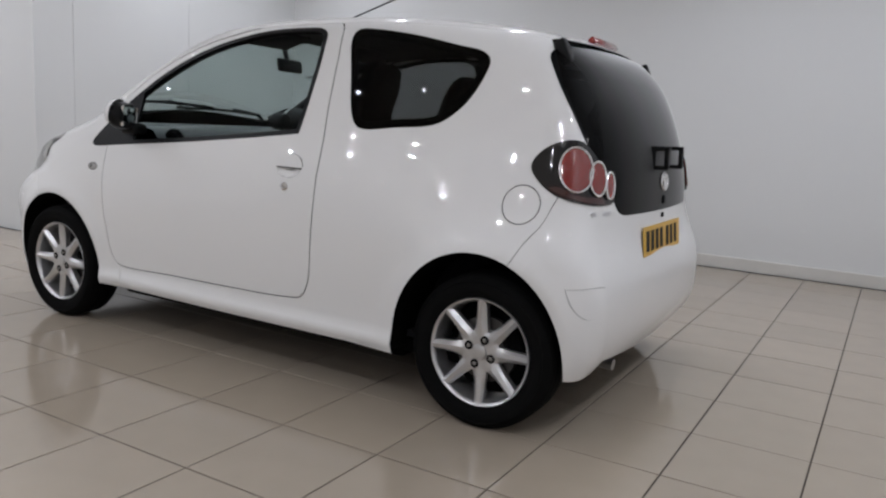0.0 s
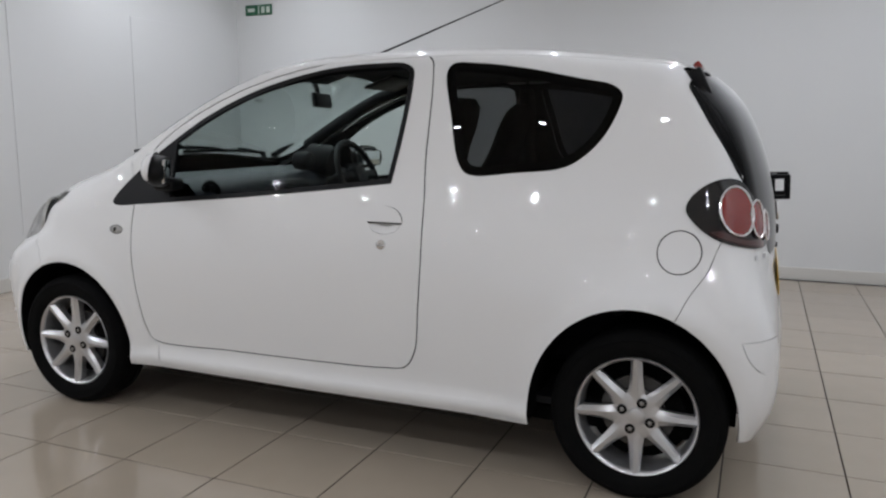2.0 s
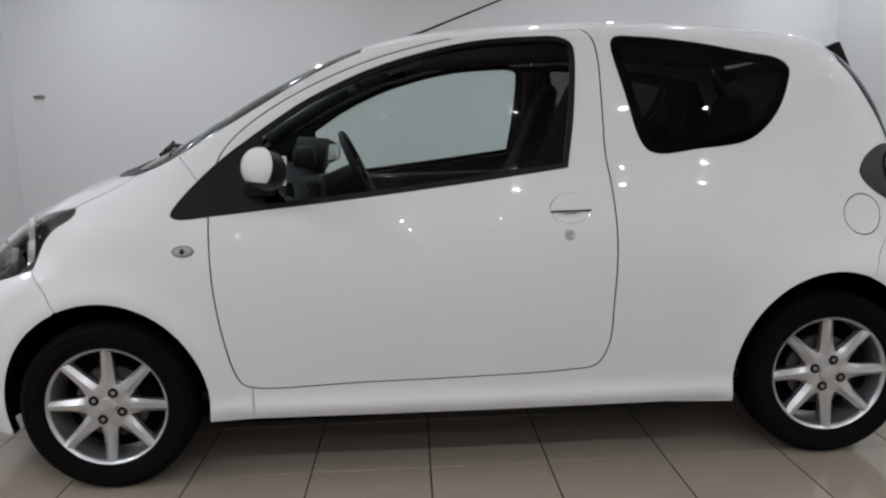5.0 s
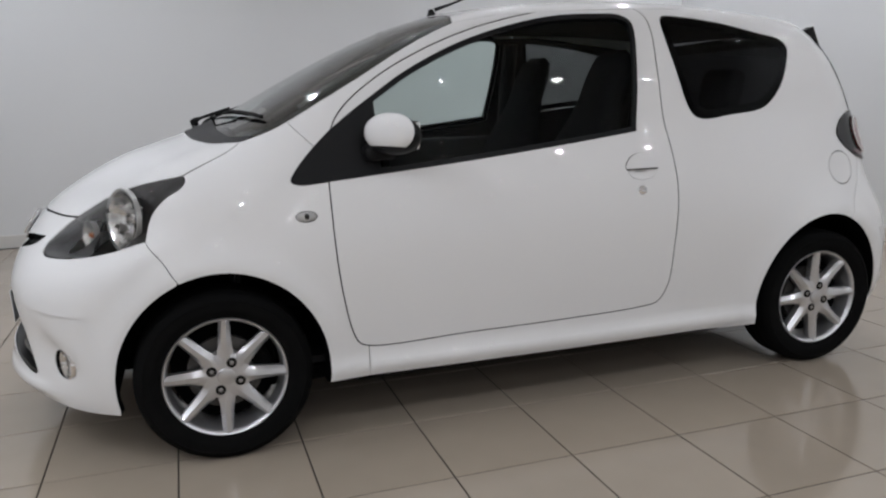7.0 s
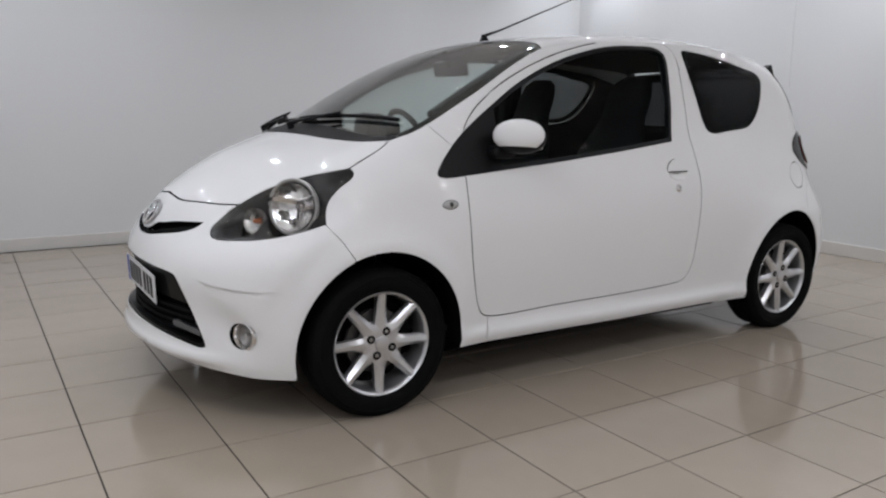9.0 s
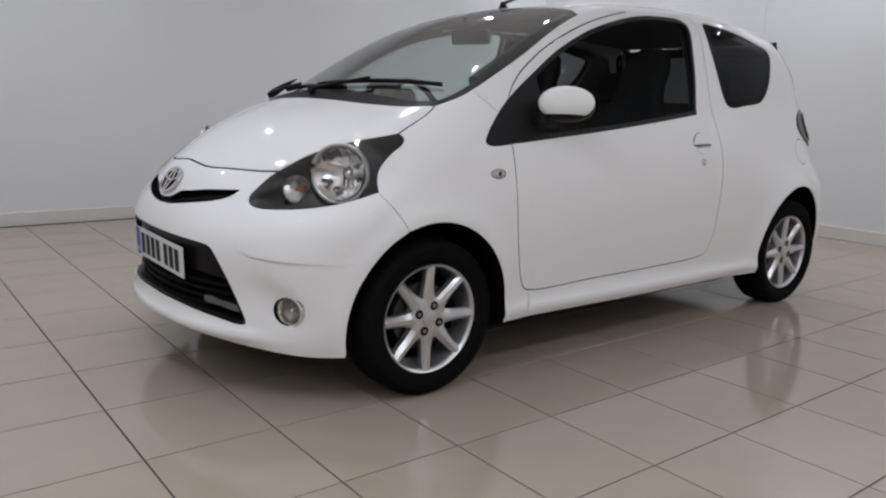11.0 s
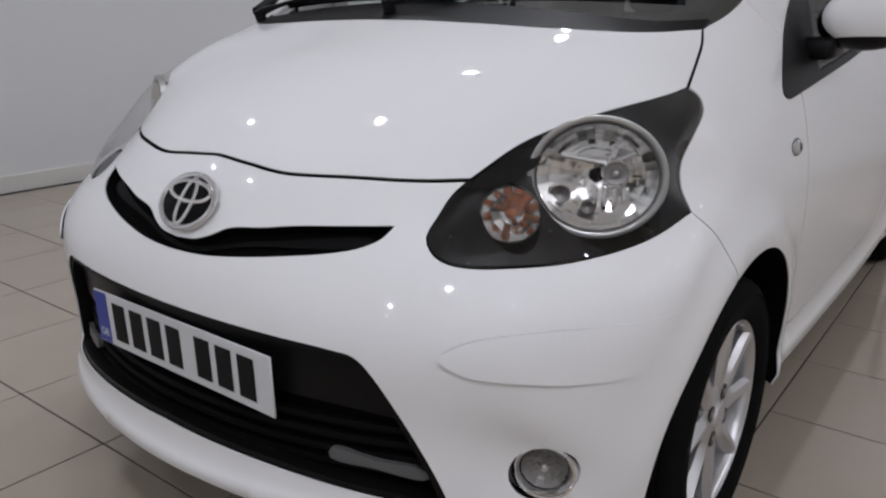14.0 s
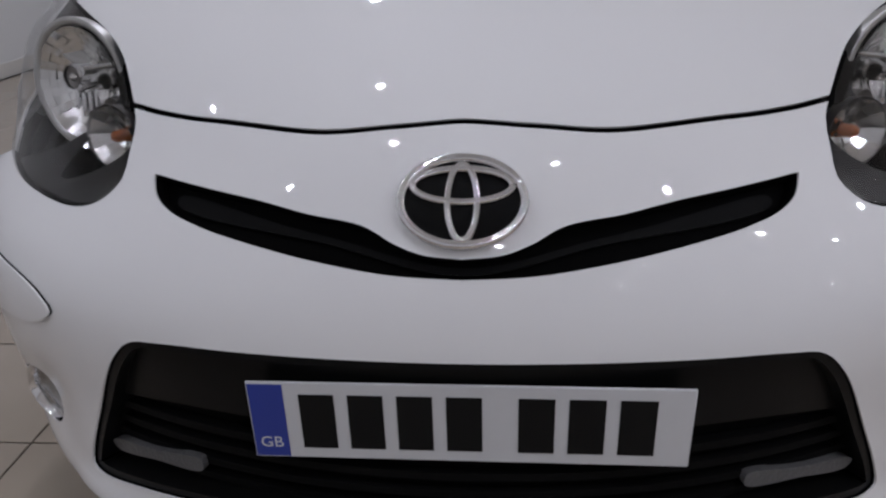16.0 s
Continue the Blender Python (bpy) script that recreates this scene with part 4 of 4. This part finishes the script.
part("lock_button", placed(lathe([(0.0001, -0.008), (0.009, -0.007), (0.011, 0.0)], 20), on_skin("rear", 0.0, 0.742)), BLACK_TRIM, rear_bumper, "small black tailgate lock", smooth=50)
part("tailgate_button", placed(lathe([(0.0001, -0.012), (0.016, -0.010), (0.018, 0.0)], 24), on_skin("rear", 0.0, 0.802)), BLACK_TRIM, hatch_panel, smooth=50)
part("third_brake_light", placed(boxed(-0.14, 0.14, -0.014, 0.012, -0.015, 0.015, 0.006), on_skin("top", 1.246, 0.0, 0.006, 1, (1.5, 0, 0.3))), RED, car, "red high-level brake light", smooth=50)

# ---- door mirrors ----
def mirror_shell(scale, cut):
    bm = bmesh.new()
    bmesh.ops.create_uvsphere(bm, u_segments=40, v_segments=24, radius=1)
    for v in bm.verts:
        x, y, z = v.co
        k = (abs(x) ** 2.08 + abs(y) ** 2.08 + abs(z) ** 2.08) ** (-1 / 2.08)
        v.co = Vector((x, y, z)) * k
        v.co.x = min(v.co.x, 0.55)
        v.co = Vector((v.co.x * scale[0], v.co.y * scale[1], v.co.z * scale[2]))
    for co, no in cut:
        bmesh.ops.bisect_plane(bm, geom=bm.verts[:] + bm.edges[:] + bm.faces[:], plane_co=co, plane_no=no, clear_inner=True)
    return bm


MIRROR_GLASS = material("mirror_glass", (0.8, 0.82, 0.83), 0.02, metal=1.0)
for s2, d in ((1, left_door), (-1, right_door)):
    at = pose(-0.632, -0.838 * s2, 1.015, 0, 4, 32 * s2)
    shell = part("mirror_shell", placed(mirror_shell((0.056, 0.103, 0.060), ()), at @ pose(0.016, 0.0, -0.008)), BLACK_TRIM, d, "black door mirror base with white cap", smooth=60)
    part("mirror_cap", placed(mirror_shell((0.048, 0.104, 0.062), (((0, 0, -0.044), (0.1, 0, 1)), ((-0.006, 0, 0), (-1, 0, 0.12)))), at), PAINT, shell, smooth=60)
    part("mirror_glass", placed(boxed(0.038, 0.049, -0.080, 0.080, -0.050, 0.038, 0.01), at), MIRROR_GLASS, shell, smooth=50)
    part("mirror_arm", boxed(-0.70, -0.60, min(-0.71 * s2, -0.79 * s2), max(-0.71 * s2, -0.79 * s2), 0.925, 0.975, 0.018, 3), BLACK_TRIM, shell, smooth=60)

# ---- wipers, cowl, aerial ----
cowl2 = to_chart("top", join(cowl, flipped(cowl)))
back2 = cowl2 + np.stack([0.10 - 0.16 * cowl2[:, 1] ** 2, 0 * cowl2[:, 1]], 1)
panel("cowl_panel", "top", np.concatenate([cowl2, back2[::-1]]), BLACK_TRIM, car, lift=-0.001, depth=0.01, cell=0.03, label="black plastic cowl panel below the windscreen")


def wiper(path, arm):
    pts = land("top", smooth_curve(path, step=0.03))
    line = [Vector(p + n * 0.013) for p, n in zip(*pts)]
    blade = part("wiper_blade", tube(line, 0.005, 8), BLACK_TRIM, car, "black windscreen wiper", smooth=50)
    part("wiper_rubber", tube([q - Vector(n) * 0.008 for q, n in zip(line, pts[1])], 0.004, 6), RUBBER, blade, smooth=50)
    a = land("top", smooth_curve(arm, step=0.03))
    part("wiper_arm", tube([Vector(p + n * 0.024) for p, n in zip(*a)], [0.010] * 2 + [0.006] * (len(a[0]) - 2), 8), BLACK_TRIM, blade, smooth=50)
    part("wiper_pivot", placed(lathe([(0.0001, -0.02), (0.013, -0.018), (0.015, 0.01)], 20), on_skin("top", *arm[0], 0.012)), BLACK_TRIM, blade, smooth=50)


wiper([(-1.10, 0.15), (-1.075, -0.10), (-1.03, -0.35), (-0.985, -0.56)], [(-1.185, 0.05), (-1.12, -0.08), (-1.06, -0.20)])
wiper([(-1.075, 0.50), (-1.09, 0.40), (-1.12, 0.10), (-1.125, -0.1)], [(-1.125, 0.56), (-1.10, 0.47), (-1.10, 0.30)])
part("wiper_tip", tube([(-1.10, 0.605, 1.015), (-1.04, 0.615, 1.05), (-0.97, 0.622, 1.085)], [0.020, 0.014, 0.004], 8), BLACK_TRIM, car, smooth=50)
aerial = part("aerial", placed(lathe([(0.0001, -0.03), (0.010, -0.028), (0.016, -0.012), (0.024, 0.0), (0.026, 0.006)], 24), on_skin("top", -0.215, 0.0)), BLACK_TRIM, car, "black roof aerial", smooth=50)
part("mast", tube([(-0.20, 0, 1.466), (-0.12, 0.008, 1.492), (0.47, 0.08, 1.716)], [0.008, 0.005, 0.0025], 8), BLACK_TRIM, aerial, smooth=50)


# ---- wheels ----
def wheel():
    w = new("wheel")
    part("tyre", lathe([(0.188, 0.012), (0.195, 0.001), (0.202, -0.003), (0.206, -0.0035), (0.211, -0.007), (0.226, -0.011), (0.246, -0.010), (0.248, -0.012), (0.251, -0.009), (0.265, 0.000), (0.2725, 0.012), (0.2745, 0.022), (0.2720, 0.026), (0.2750, 0.030), (0.2755, 0.052), (0.2700, 0.054), (0.2700, 0.060), (0.2755, 0.062), (0.2755, 0.096), (0.2700, 0.098), (0.2700, 0.104), (0.2755, 0.106), (0.2745, 0.136), (0.262, 0.156), (0.200, 0.156), (0.188, 0.146)], 72, closed=True), RUBBER, w, "black road tyre", smooth=35)
    rim = part("rim", lathe([(0.1800, 0.012), (0.1855, 0.004), (0.1905, 0.001), (0.1930, 0.004), (0.1930, 0.012), (0.190, 0.15), (0.182, 0.15), (0.176, 0.10), (0.174, 0.045), (0.180, 0.020)], 72, closed=True), ALLOY, w, "silver eight-spoke alloy rim", smooth=40)
    for k in range(8):
        bm = bmesh.new()
        rows = []
        for r, half, ridge, low in ((0.030, 0.020, 0.013, 0.016), (0.060, 0.0275, 0.012, 0.018), (0.080, 0.0250, 0.0105, 0.020), (0.100, 0.0215, 0.009, 0.021), (0.130, 0.0192, 0.007, 0.021), (0.160, 0.0180, 0.005, 0.019), (0.176, 0.0165, 0.0035, 0.015), (0.185, 0.0150, 0.002, 0.009)):
            rows.append([bm.verts.new(q) for q in ((-half, low, r), (-half * 0.55, ridge + 0.002, r), (half * 0.25, ridge - 0.001, r), (half, low, r), (half * 0.8, 0.05, r), (-half * 0.8, 0.05, r))])
        for a, b in zip(rows, rows[1:]):
            for i in range(6):
                bm.faces.new((a[i], a[(i + 1) % 6], b[(i + 1) % 6], b[i]))
        bm.faces.new(rows[0])
        bm.faces.new(rows[-1][::-1])
        part("spoke", placed(bm, pose(0, 0, 0, 0, 45 * k - 2, 0)), ALLOY, rim, smooth=28)
    part("hub_face", lathe([(0.0001, 0.0125), (0.040, 0.0125), (0.066, 0.014), (0.076, 0.018), (0.079, 0.05)], 48), ALLOY, rim, smooth=30)
    part("hub_cap", lathe([(0.0001, 0.004), (0.018, 0.0045), (0.026, 0.007), (0.029, 0.014)], 32), ALLOY, rim, smooth=40)
    for k in range(4):
        m = pose(0, 0, 0, 0, 90 * k + 20.5, 0) @ pose(0, 0, 0.047)
        bolt = part("wheel_bolt", placed(lathe([(0.0165, 0.014), (0.0160, 0.0108), (0.0135, 0.0105), (0.0001, 0.0110)], 24), m), GLOSS_BLACK, rim, smooth=40)
        part("bolt_head", placed(lathe([(0.0001, 0.0080), (0.0055, 0.0084), (0.0075, 0.0095), (0.008, 0.014)], 6), m), STEEL, bolt, smooth=20)
    disc = part("brake_disc", lathe([(0.04, 0.062), (0.118, 0.062), (0.118, 0.080), (0.04, 0.080)], 48), material("dark_brake_steel", (0.09, 0.085, 0.08), 0.5, metal=0.8, noise_scale=40, noise_amount=0.3), w, smooth=40)
    part("caliper", placed(boxed(-0.05, 0.05, 0.052, 0.10, 0.085, 0.145, 0.012), pose(0, 0, 0, 0, 62, 0)), CAVITY, disc, smooth=40)
    part("drum_backing", lathe([(0.0001, 0.10), (0.165, 0.10), (0.165, 0.11), (0.0001, 0.12)], 40), CAVITY, disc)
    return w


first = None
for x, sgn, spin, track in ((-AXLE - 0.005, 1, 4, 0.784), (AXLE - 0.003, 1, 0.5, 0.768), (-AXLE - 0.005, -1, 10, 0.784), (AXLE - 0.003, -1, 20, 0.768)):
    m = pose(x, -track * sgn, HUB + 0.002, 0, spin, 0 if sgn > 0 else 180)
    if first is None:
        first = wheel()
        first.matrix_world = m
        first.parent = car
    else:
        copy_thing(first, m)

for x, arch in ((-AXLE, arch_front), (AXLE, arch_rear)):
    rim = arch[arch[:, 2] > 0.215]
    rim = rim[np.argsort(np.arctan2(rim[:, 2] - 0.1, rim[:, 0] - x))]
    for s2 in (1, -1):
        bm = bmesh.new()
        rows = [[bm.verts.new((q[0], (q[1] + inner) * s2, q[2] + 0.002)) for q in rim] for inner in (0.004, 0.02)]
        rows.append([bm.verts.new((x + (q[0] - x) * 0.99, -0.46 * s2, q[2])) for q in rim])
        for c, d in zip(rows, rows[1:]):
            for i in range(len(rim) - 1):
                bm.faces.new((c[i], c[i + 1], d[i + 1], d[i]))
        bm.faces.new(rows[-1])
        part("wheel_arch_liner", bm, CAVITY, car)
bm = boxed(-1.30, 1.35, -0.69, 0.69, 0.195, 0.24)
box(bm, -0.84, 0.79, -0.66, 0.66, 0.150, 0.25, 0.02)
box(bm, -1.72, -1.2, -0.40, 0.40, 0.225, 0.28)
box(bm, 1.2, 1.46, -0.60, 0.60, 0.225, 0.30)
part("underbody", bm, CAVITY, car)
part("exhaust", tube([(0.9, -0.33, 0.19), (1.40, -0.33, 0.20), (1.515, -0.33, 0.195)], 0.022, 16), STEEL, car, smooth=50)

# ---- cabin ----
bm = bmesh.new()
prof = ((-1.12, 0.86), (-1.06, 0.955), (-0.92, 0.972), (-0.74, 0.968), (-0.63, 0.945), (-0.585, 0.89), (-0.60, 0.80), (-0.66, 0.62), (-0.80, 0.45), (-1.12, 0.45))
ends = [[bm.verts.new((x, y, z)) for x, z in prof] for y in (-0.66, -0.4, 0.0, 0.4, 0.66)]
for a, b in zip(ends, ends[1:]):
    for i in range(len(prof)):
        bm.faces.new((a[i], a[(i + 1) % len(prof)], b[(i + 1) % len(prof)], b[i]))
dash = part("dashboard", bm, material("dark_blue_grey_dash", (0.009, 0.011, 0.016), 0.45, bump=0.2, bump_scale=250), car, "dark grey moulded dashboard", smooth=60)
part("dash_vent", placed(lathe([(0.0001, -0.008), (0.03, -0.010), (0.045, -0.012), (0.052, 0.0)], 28), pose(-0.605, -0.56, 0.905, 0, 0, 80)), GLOSS_BLACK, dash, smooth=50)
part("glove_shelf", boxed(-0.70, -0.575, -0.58, -0.08, 0.80, 0.845, 0.02, 3), CABIN, dash, smooth=50)
part("centre_console", boxed(-0.66, -0.545, -0.12, 0.12, 0.45, 0.93, 0.03, 3), CABIN, dash, smooth=50)
part("dash_pod", placed(lathe([(0.0001, -0.03), (0.04, -0.025), (0.048, 0.0), (0.045, 0.05), (0.0001, 0.06)], 28), pose(-0.62, 0.19, 1.01, 0, 0, 90)), CABIN, dash, smooth=60)
part("dial_pod", placed(lathe([(0.0001, -0.04), (0.07, -0.035), (0.085, 0.0), (0.075, 0.10), (0.0001, 0.12)], 32), pose(-0.60, 0.37, 1.0, 10, 0, 90)), CABIN, dash, smooth=60)
steer = part("steering_wheel", placed(tube([(0.178 * math.cos(a), 0, 0.178 * math.sin(a)) for a in np.linspace(0, 2 * math.pi, 49)], 0.015, 10), pose(-0.42, 0.37, 0.935, -24, 0, 90)), CABIN, car, "black three-spoke steering wheel", smooth=60)
bm = boxed(-0.17, 0.17, -0.012, 0.012, -0.02, 0.02, 0.008)
box(bm, -0.02, 0.02, -0.012, 0.012, -0.17, 0.0, 0.008)
box(bm, -0.06, 0.06, -0.025, 0.03, -0.06, 0.05, 0.02, 3)
part("wheel_spokes", placed(bm, pose(-0.42, 0.37, 0.935, -24, 0, 90)), CABIN, steer, smooth=50)
part("steering_column", tube([(-0.44, 0.37, 0.925), (-0.62, 0.37, 0.85)], 0.045, 16), CABIN, steer, smooth=50)


def seat(at, label):
    sx = part("seat", placed(boxed(-0.26, 0.26, -0.25, 0.25, 0.28, 0.50, 0.07, 4), at @ pose(-0.02, 0, 0, 0, -6, 0)), CLOTH, car, label, smooth=60)
    bm = bmesh.new()
    rings = []
    for z, w, d in ((0.40, 0.225, 0.085), (0.52, 0.245, 0.085), (0.70, 0.24, 0.08), (0.86, 0.20, 0.07), (0.95, 0.150, 0.058), (1.02, 0.125, 0.052), (1.12, 0.125, 0.050), (1.19, 0.105, 0.042), (1.22, 0.06, 0.02)):
        lean = 0.17 + (z - 0.4) * 0.36
        rings.append([bm.verts.new((lean + d * math.copysign(abs(math.cos(a)) ** 0.6, math.cos(a)), w * math.copysign(abs(math.sin(a)) ** 0.55, math.sin(a)), z)) for a in np.linspace(0, 2 * math.pi, 25)[:-1]])
    for a, b in zip(rings, rings[1:]):
        for i in range(24):
            bm.faces.new((a[i], a[(i + 1) % 24], b[(i + 1) % 24], b[i]))
    bm.faces.new(rings[-1])
    part("seat_back", placed(bm, at), CLOTH, sx, smooth=70)
    return sx


seat(pose(-0.02, -0.36, 0.06), "black cloth front seat with built-in headrest")
seat(pose(-0.02, 0.36, 0.06), "black cloth front seat with built-in headrest")
bench = part("rear_bench", boxed(0.62, 1.08, -0.58, 0.58, 0.36, 0.58, 0.06, 3), CLOTH, car, "black cloth rear bench", smooth=60)
part("bench_back", placed(boxed(-0.07, 0.07, -0.58, 0.58, 0.0, 0.50, 0.05, 3), pose(1.02, 0, 0.54, 0, 14, 0)), CLOTH, bench, smooth=60)
for y in (-0.33, 0.33):
    part("head_restraint", placed(boxed(-0.045, 0.045, -0.11, 0.11, 0.0, 0.17, 0.04, 3), pose(0.97, y, 1.03, 0, 12, 0)), CLOTH, bench, smooth=60)
part("cabin_floor", boxed(-1.0, 1.3, -0.70, 0.70, 0.255, 0.28), CABIN, car)
part("bulkhead", boxed(-1.13, -1.10, -0.62, 0.62, 0.26, 0.93), CABIN, car)
for s2 in (1, -1):
    y0, y1 = sorted((-0.715 * s2, -0.665 * s2))
    part("door_card", boxed(-0.76, 0.40, y0, y1, 0.34, 0.895, 0.02, 3), CABIN, car, smooth=50)
    part("pillar_trim", tube([(0.40, -0.70 * s2, 0.9), (0.40, -0.645 * s2, 1.15), (0.40, -0.585 * s2, 1.36)], 0.036, 10), CABIN, car, smooth=60)
    a_pillar = land("top", smooth_curve([(-0.88, -0.605), (-0.75, -0.60), (-0.60, -0.585), (-0.36, -0.545), (-0.2, -0.525)], step=0.05))
    part("screen_pillar_trim", tube([Vector((p[0] - n[0] * 0.04, (p[1] - n[1] * 0.04) * s2, p[2] - n[2] * 0.04)) for p, n in zip(*a_pillar)], 0.032, 10), CABIN, car, smooth=60)
imirror = part("interior_mirror", placed(boxed(-0.012, 0.014, -0.11, 0.11, -0.033, 0.033, 0.012, 3), pose(-0.405, 0.0, 1.295, 0, -8, 12)), CABIN, car, "black interior rear-view mirror", smooth=50)
part("mirror_stalk", tube([(-0.415, 0, 1.30), (-0.43, 0, 1.345), (-0.44, 0, 1.375)], 0.012, 8), CABIN, imirror, smooth=50)
for y in (-0.36, 0.36):
    part("sun_visor", placed(boxed(-0.08, 0.08, -0.19, 0.19, -0.008, 0.008, 0.006), pose(-0.20, y, 1.385, 0, -18, 0)), CABIN, car, smooth=50)

# ---- wall fittings ----
EXIT_GREEN = material("exit_sign_green", (0.012, 0.10, 0.045), 0.4)
sign = thing("exit_sign", "small green and white emergency exit sign on the wall", "exit sign")
part("panel", boxed(-3.365, -3.055, YB - 0.012, YB, 2.285, 2.385, 0.002), EXIT_GREEN, sign)
SIGN_WHITE = material("sign_white", (0.55, 0.62, 0.55), 0.5)
part("divider", boxed(-3.212, -3.202, YB - 0.0135, YB - 0.0125, 2.288, 2.382), SIGN_WHITE, sign)
part("arrow_mark", boxed(-3.335, -3.255, YB - 0.0135, YB - 0.0125, 2.318, 2.352), SIGN_WHITE, sign, "plain pale arrow bar")
for x in (-3.175, -3.115):
    part("pictogram_bar", boxed(x, x + 0.038, YB - 0.0135, YB - 0.0125, 2.305, 2.365), SIGN_WHITE, sign, "plain pale pictogram bar")
hook = thing("wall_hook", "small grey metal hook on the wall", "hook")
part("plate", boxed(-3.29, -3.20, YB - 0.012, YB, 1.440, 1.467, 0.004), STEEL, hook, smooth=40)
part("peg", tube([(-3.245, YB - 0.01, 1.455), (-3.245, YB - 0.05, 1.453)], 0.008, 10), STEEL, hook, smooth=40)
service_door = thing("door_1", "flush white painted door with a lever handle", "door", kind="structure")
part("leaf", boxed(XL, XL + 0.006, 2.05, 2.90, 0.0, 2.1, 0.002), WALL, service_door)
lever = part("handle_rose", boxed(XL + 0.006, XL + 0.02, 2.42, 2.49, 0.935, 1.005, 0.01), STEEL, service_door, "grey lever door handle", smooth=40)
part("lever", tube([(XL + 0.02, 2.455, 0.972), (XL + 0.055, 2.455, 0.972), (XL + 0.058, 2.425, 0.972), (XL + 0.058, 2.15, 0.967)], 0.010, 10), STEEL, lever, smooth=50)
for nm, x0, x1 in (("wall_panel_left", XL, XL + 0.008), ("wall_panel_right", XR - 0.008, XR)):
    tagged(part(nm, boxed(x0, x1, 0.88, 2.03, 0.1, HC - 0.02, 0.003), WALL), "smooth off-white wall panel standing slightly proud", "wall panel", kind="structure")

# ---- floor ----
floor = tagged(part("floor", boxed(XW - 0.12, XR + 0.12, YF - 0.12, YB + 0.12, -0.1, -0.003), GROUT), "floor of glossy beige square tiles with dark grout lines", "floor", kind="structure")
PITCH, DEEP, TX, TY, TURN = 0.395, 0.4185, 0.237, -1.154, 0.0
bm = boxed(-PITCH / 2 + 0.0026, PITCH / 2 - 0.0026, -DEEP / 2 + 0.0026, DEEP / 2 - 0.0026, -0.004, 0.0, 0.0008, 1)
tile_mesh = bpy.data.meshes.new("tile")
bm.to_mesh(tile_mesh)
bm.free()
tile_mesh.materials.append(TILE)
rest_v, rest_f = [], []
for i in range(-19, 11):
    for j in range(-29, 13):
        u, v = (i + 0.5) * PITCH, (j + 0.5) * DEEP
        x, y = TX + u * math.cos(TURN) - v * math.sin(TURN), TY + u * math.sin(TURN) + v * math.cos(TURN)
        if not ((XL if y > YW else XW) - 0.1 < x < XR + 0.1 and YF - 0.1 < y < YB + 0.1):
            continue
        m = pose(x, y, 0.0006 * math.sin(i * 12.9 + j * 7.3), 0, 0, math.degrees(TURN))
        if y > -2.55 and x > XL:
            t = new("tile", tile_mesh)
            t.matrix_world = m
            t.parent = floor
        else:
            k = len(rest_v)
            rest_v += [m @ q.co for q in tile_mesh.vertices]
            rest_f += [tuple(k + c for c in p.vertices) for p in tile_mesh.polygons]
rest = mesh_object("tiles", rest_v, rest_f, TILE)
rest.parent = floor
tagged(rest, "more of the glossy beige tiles", kind="stuff")
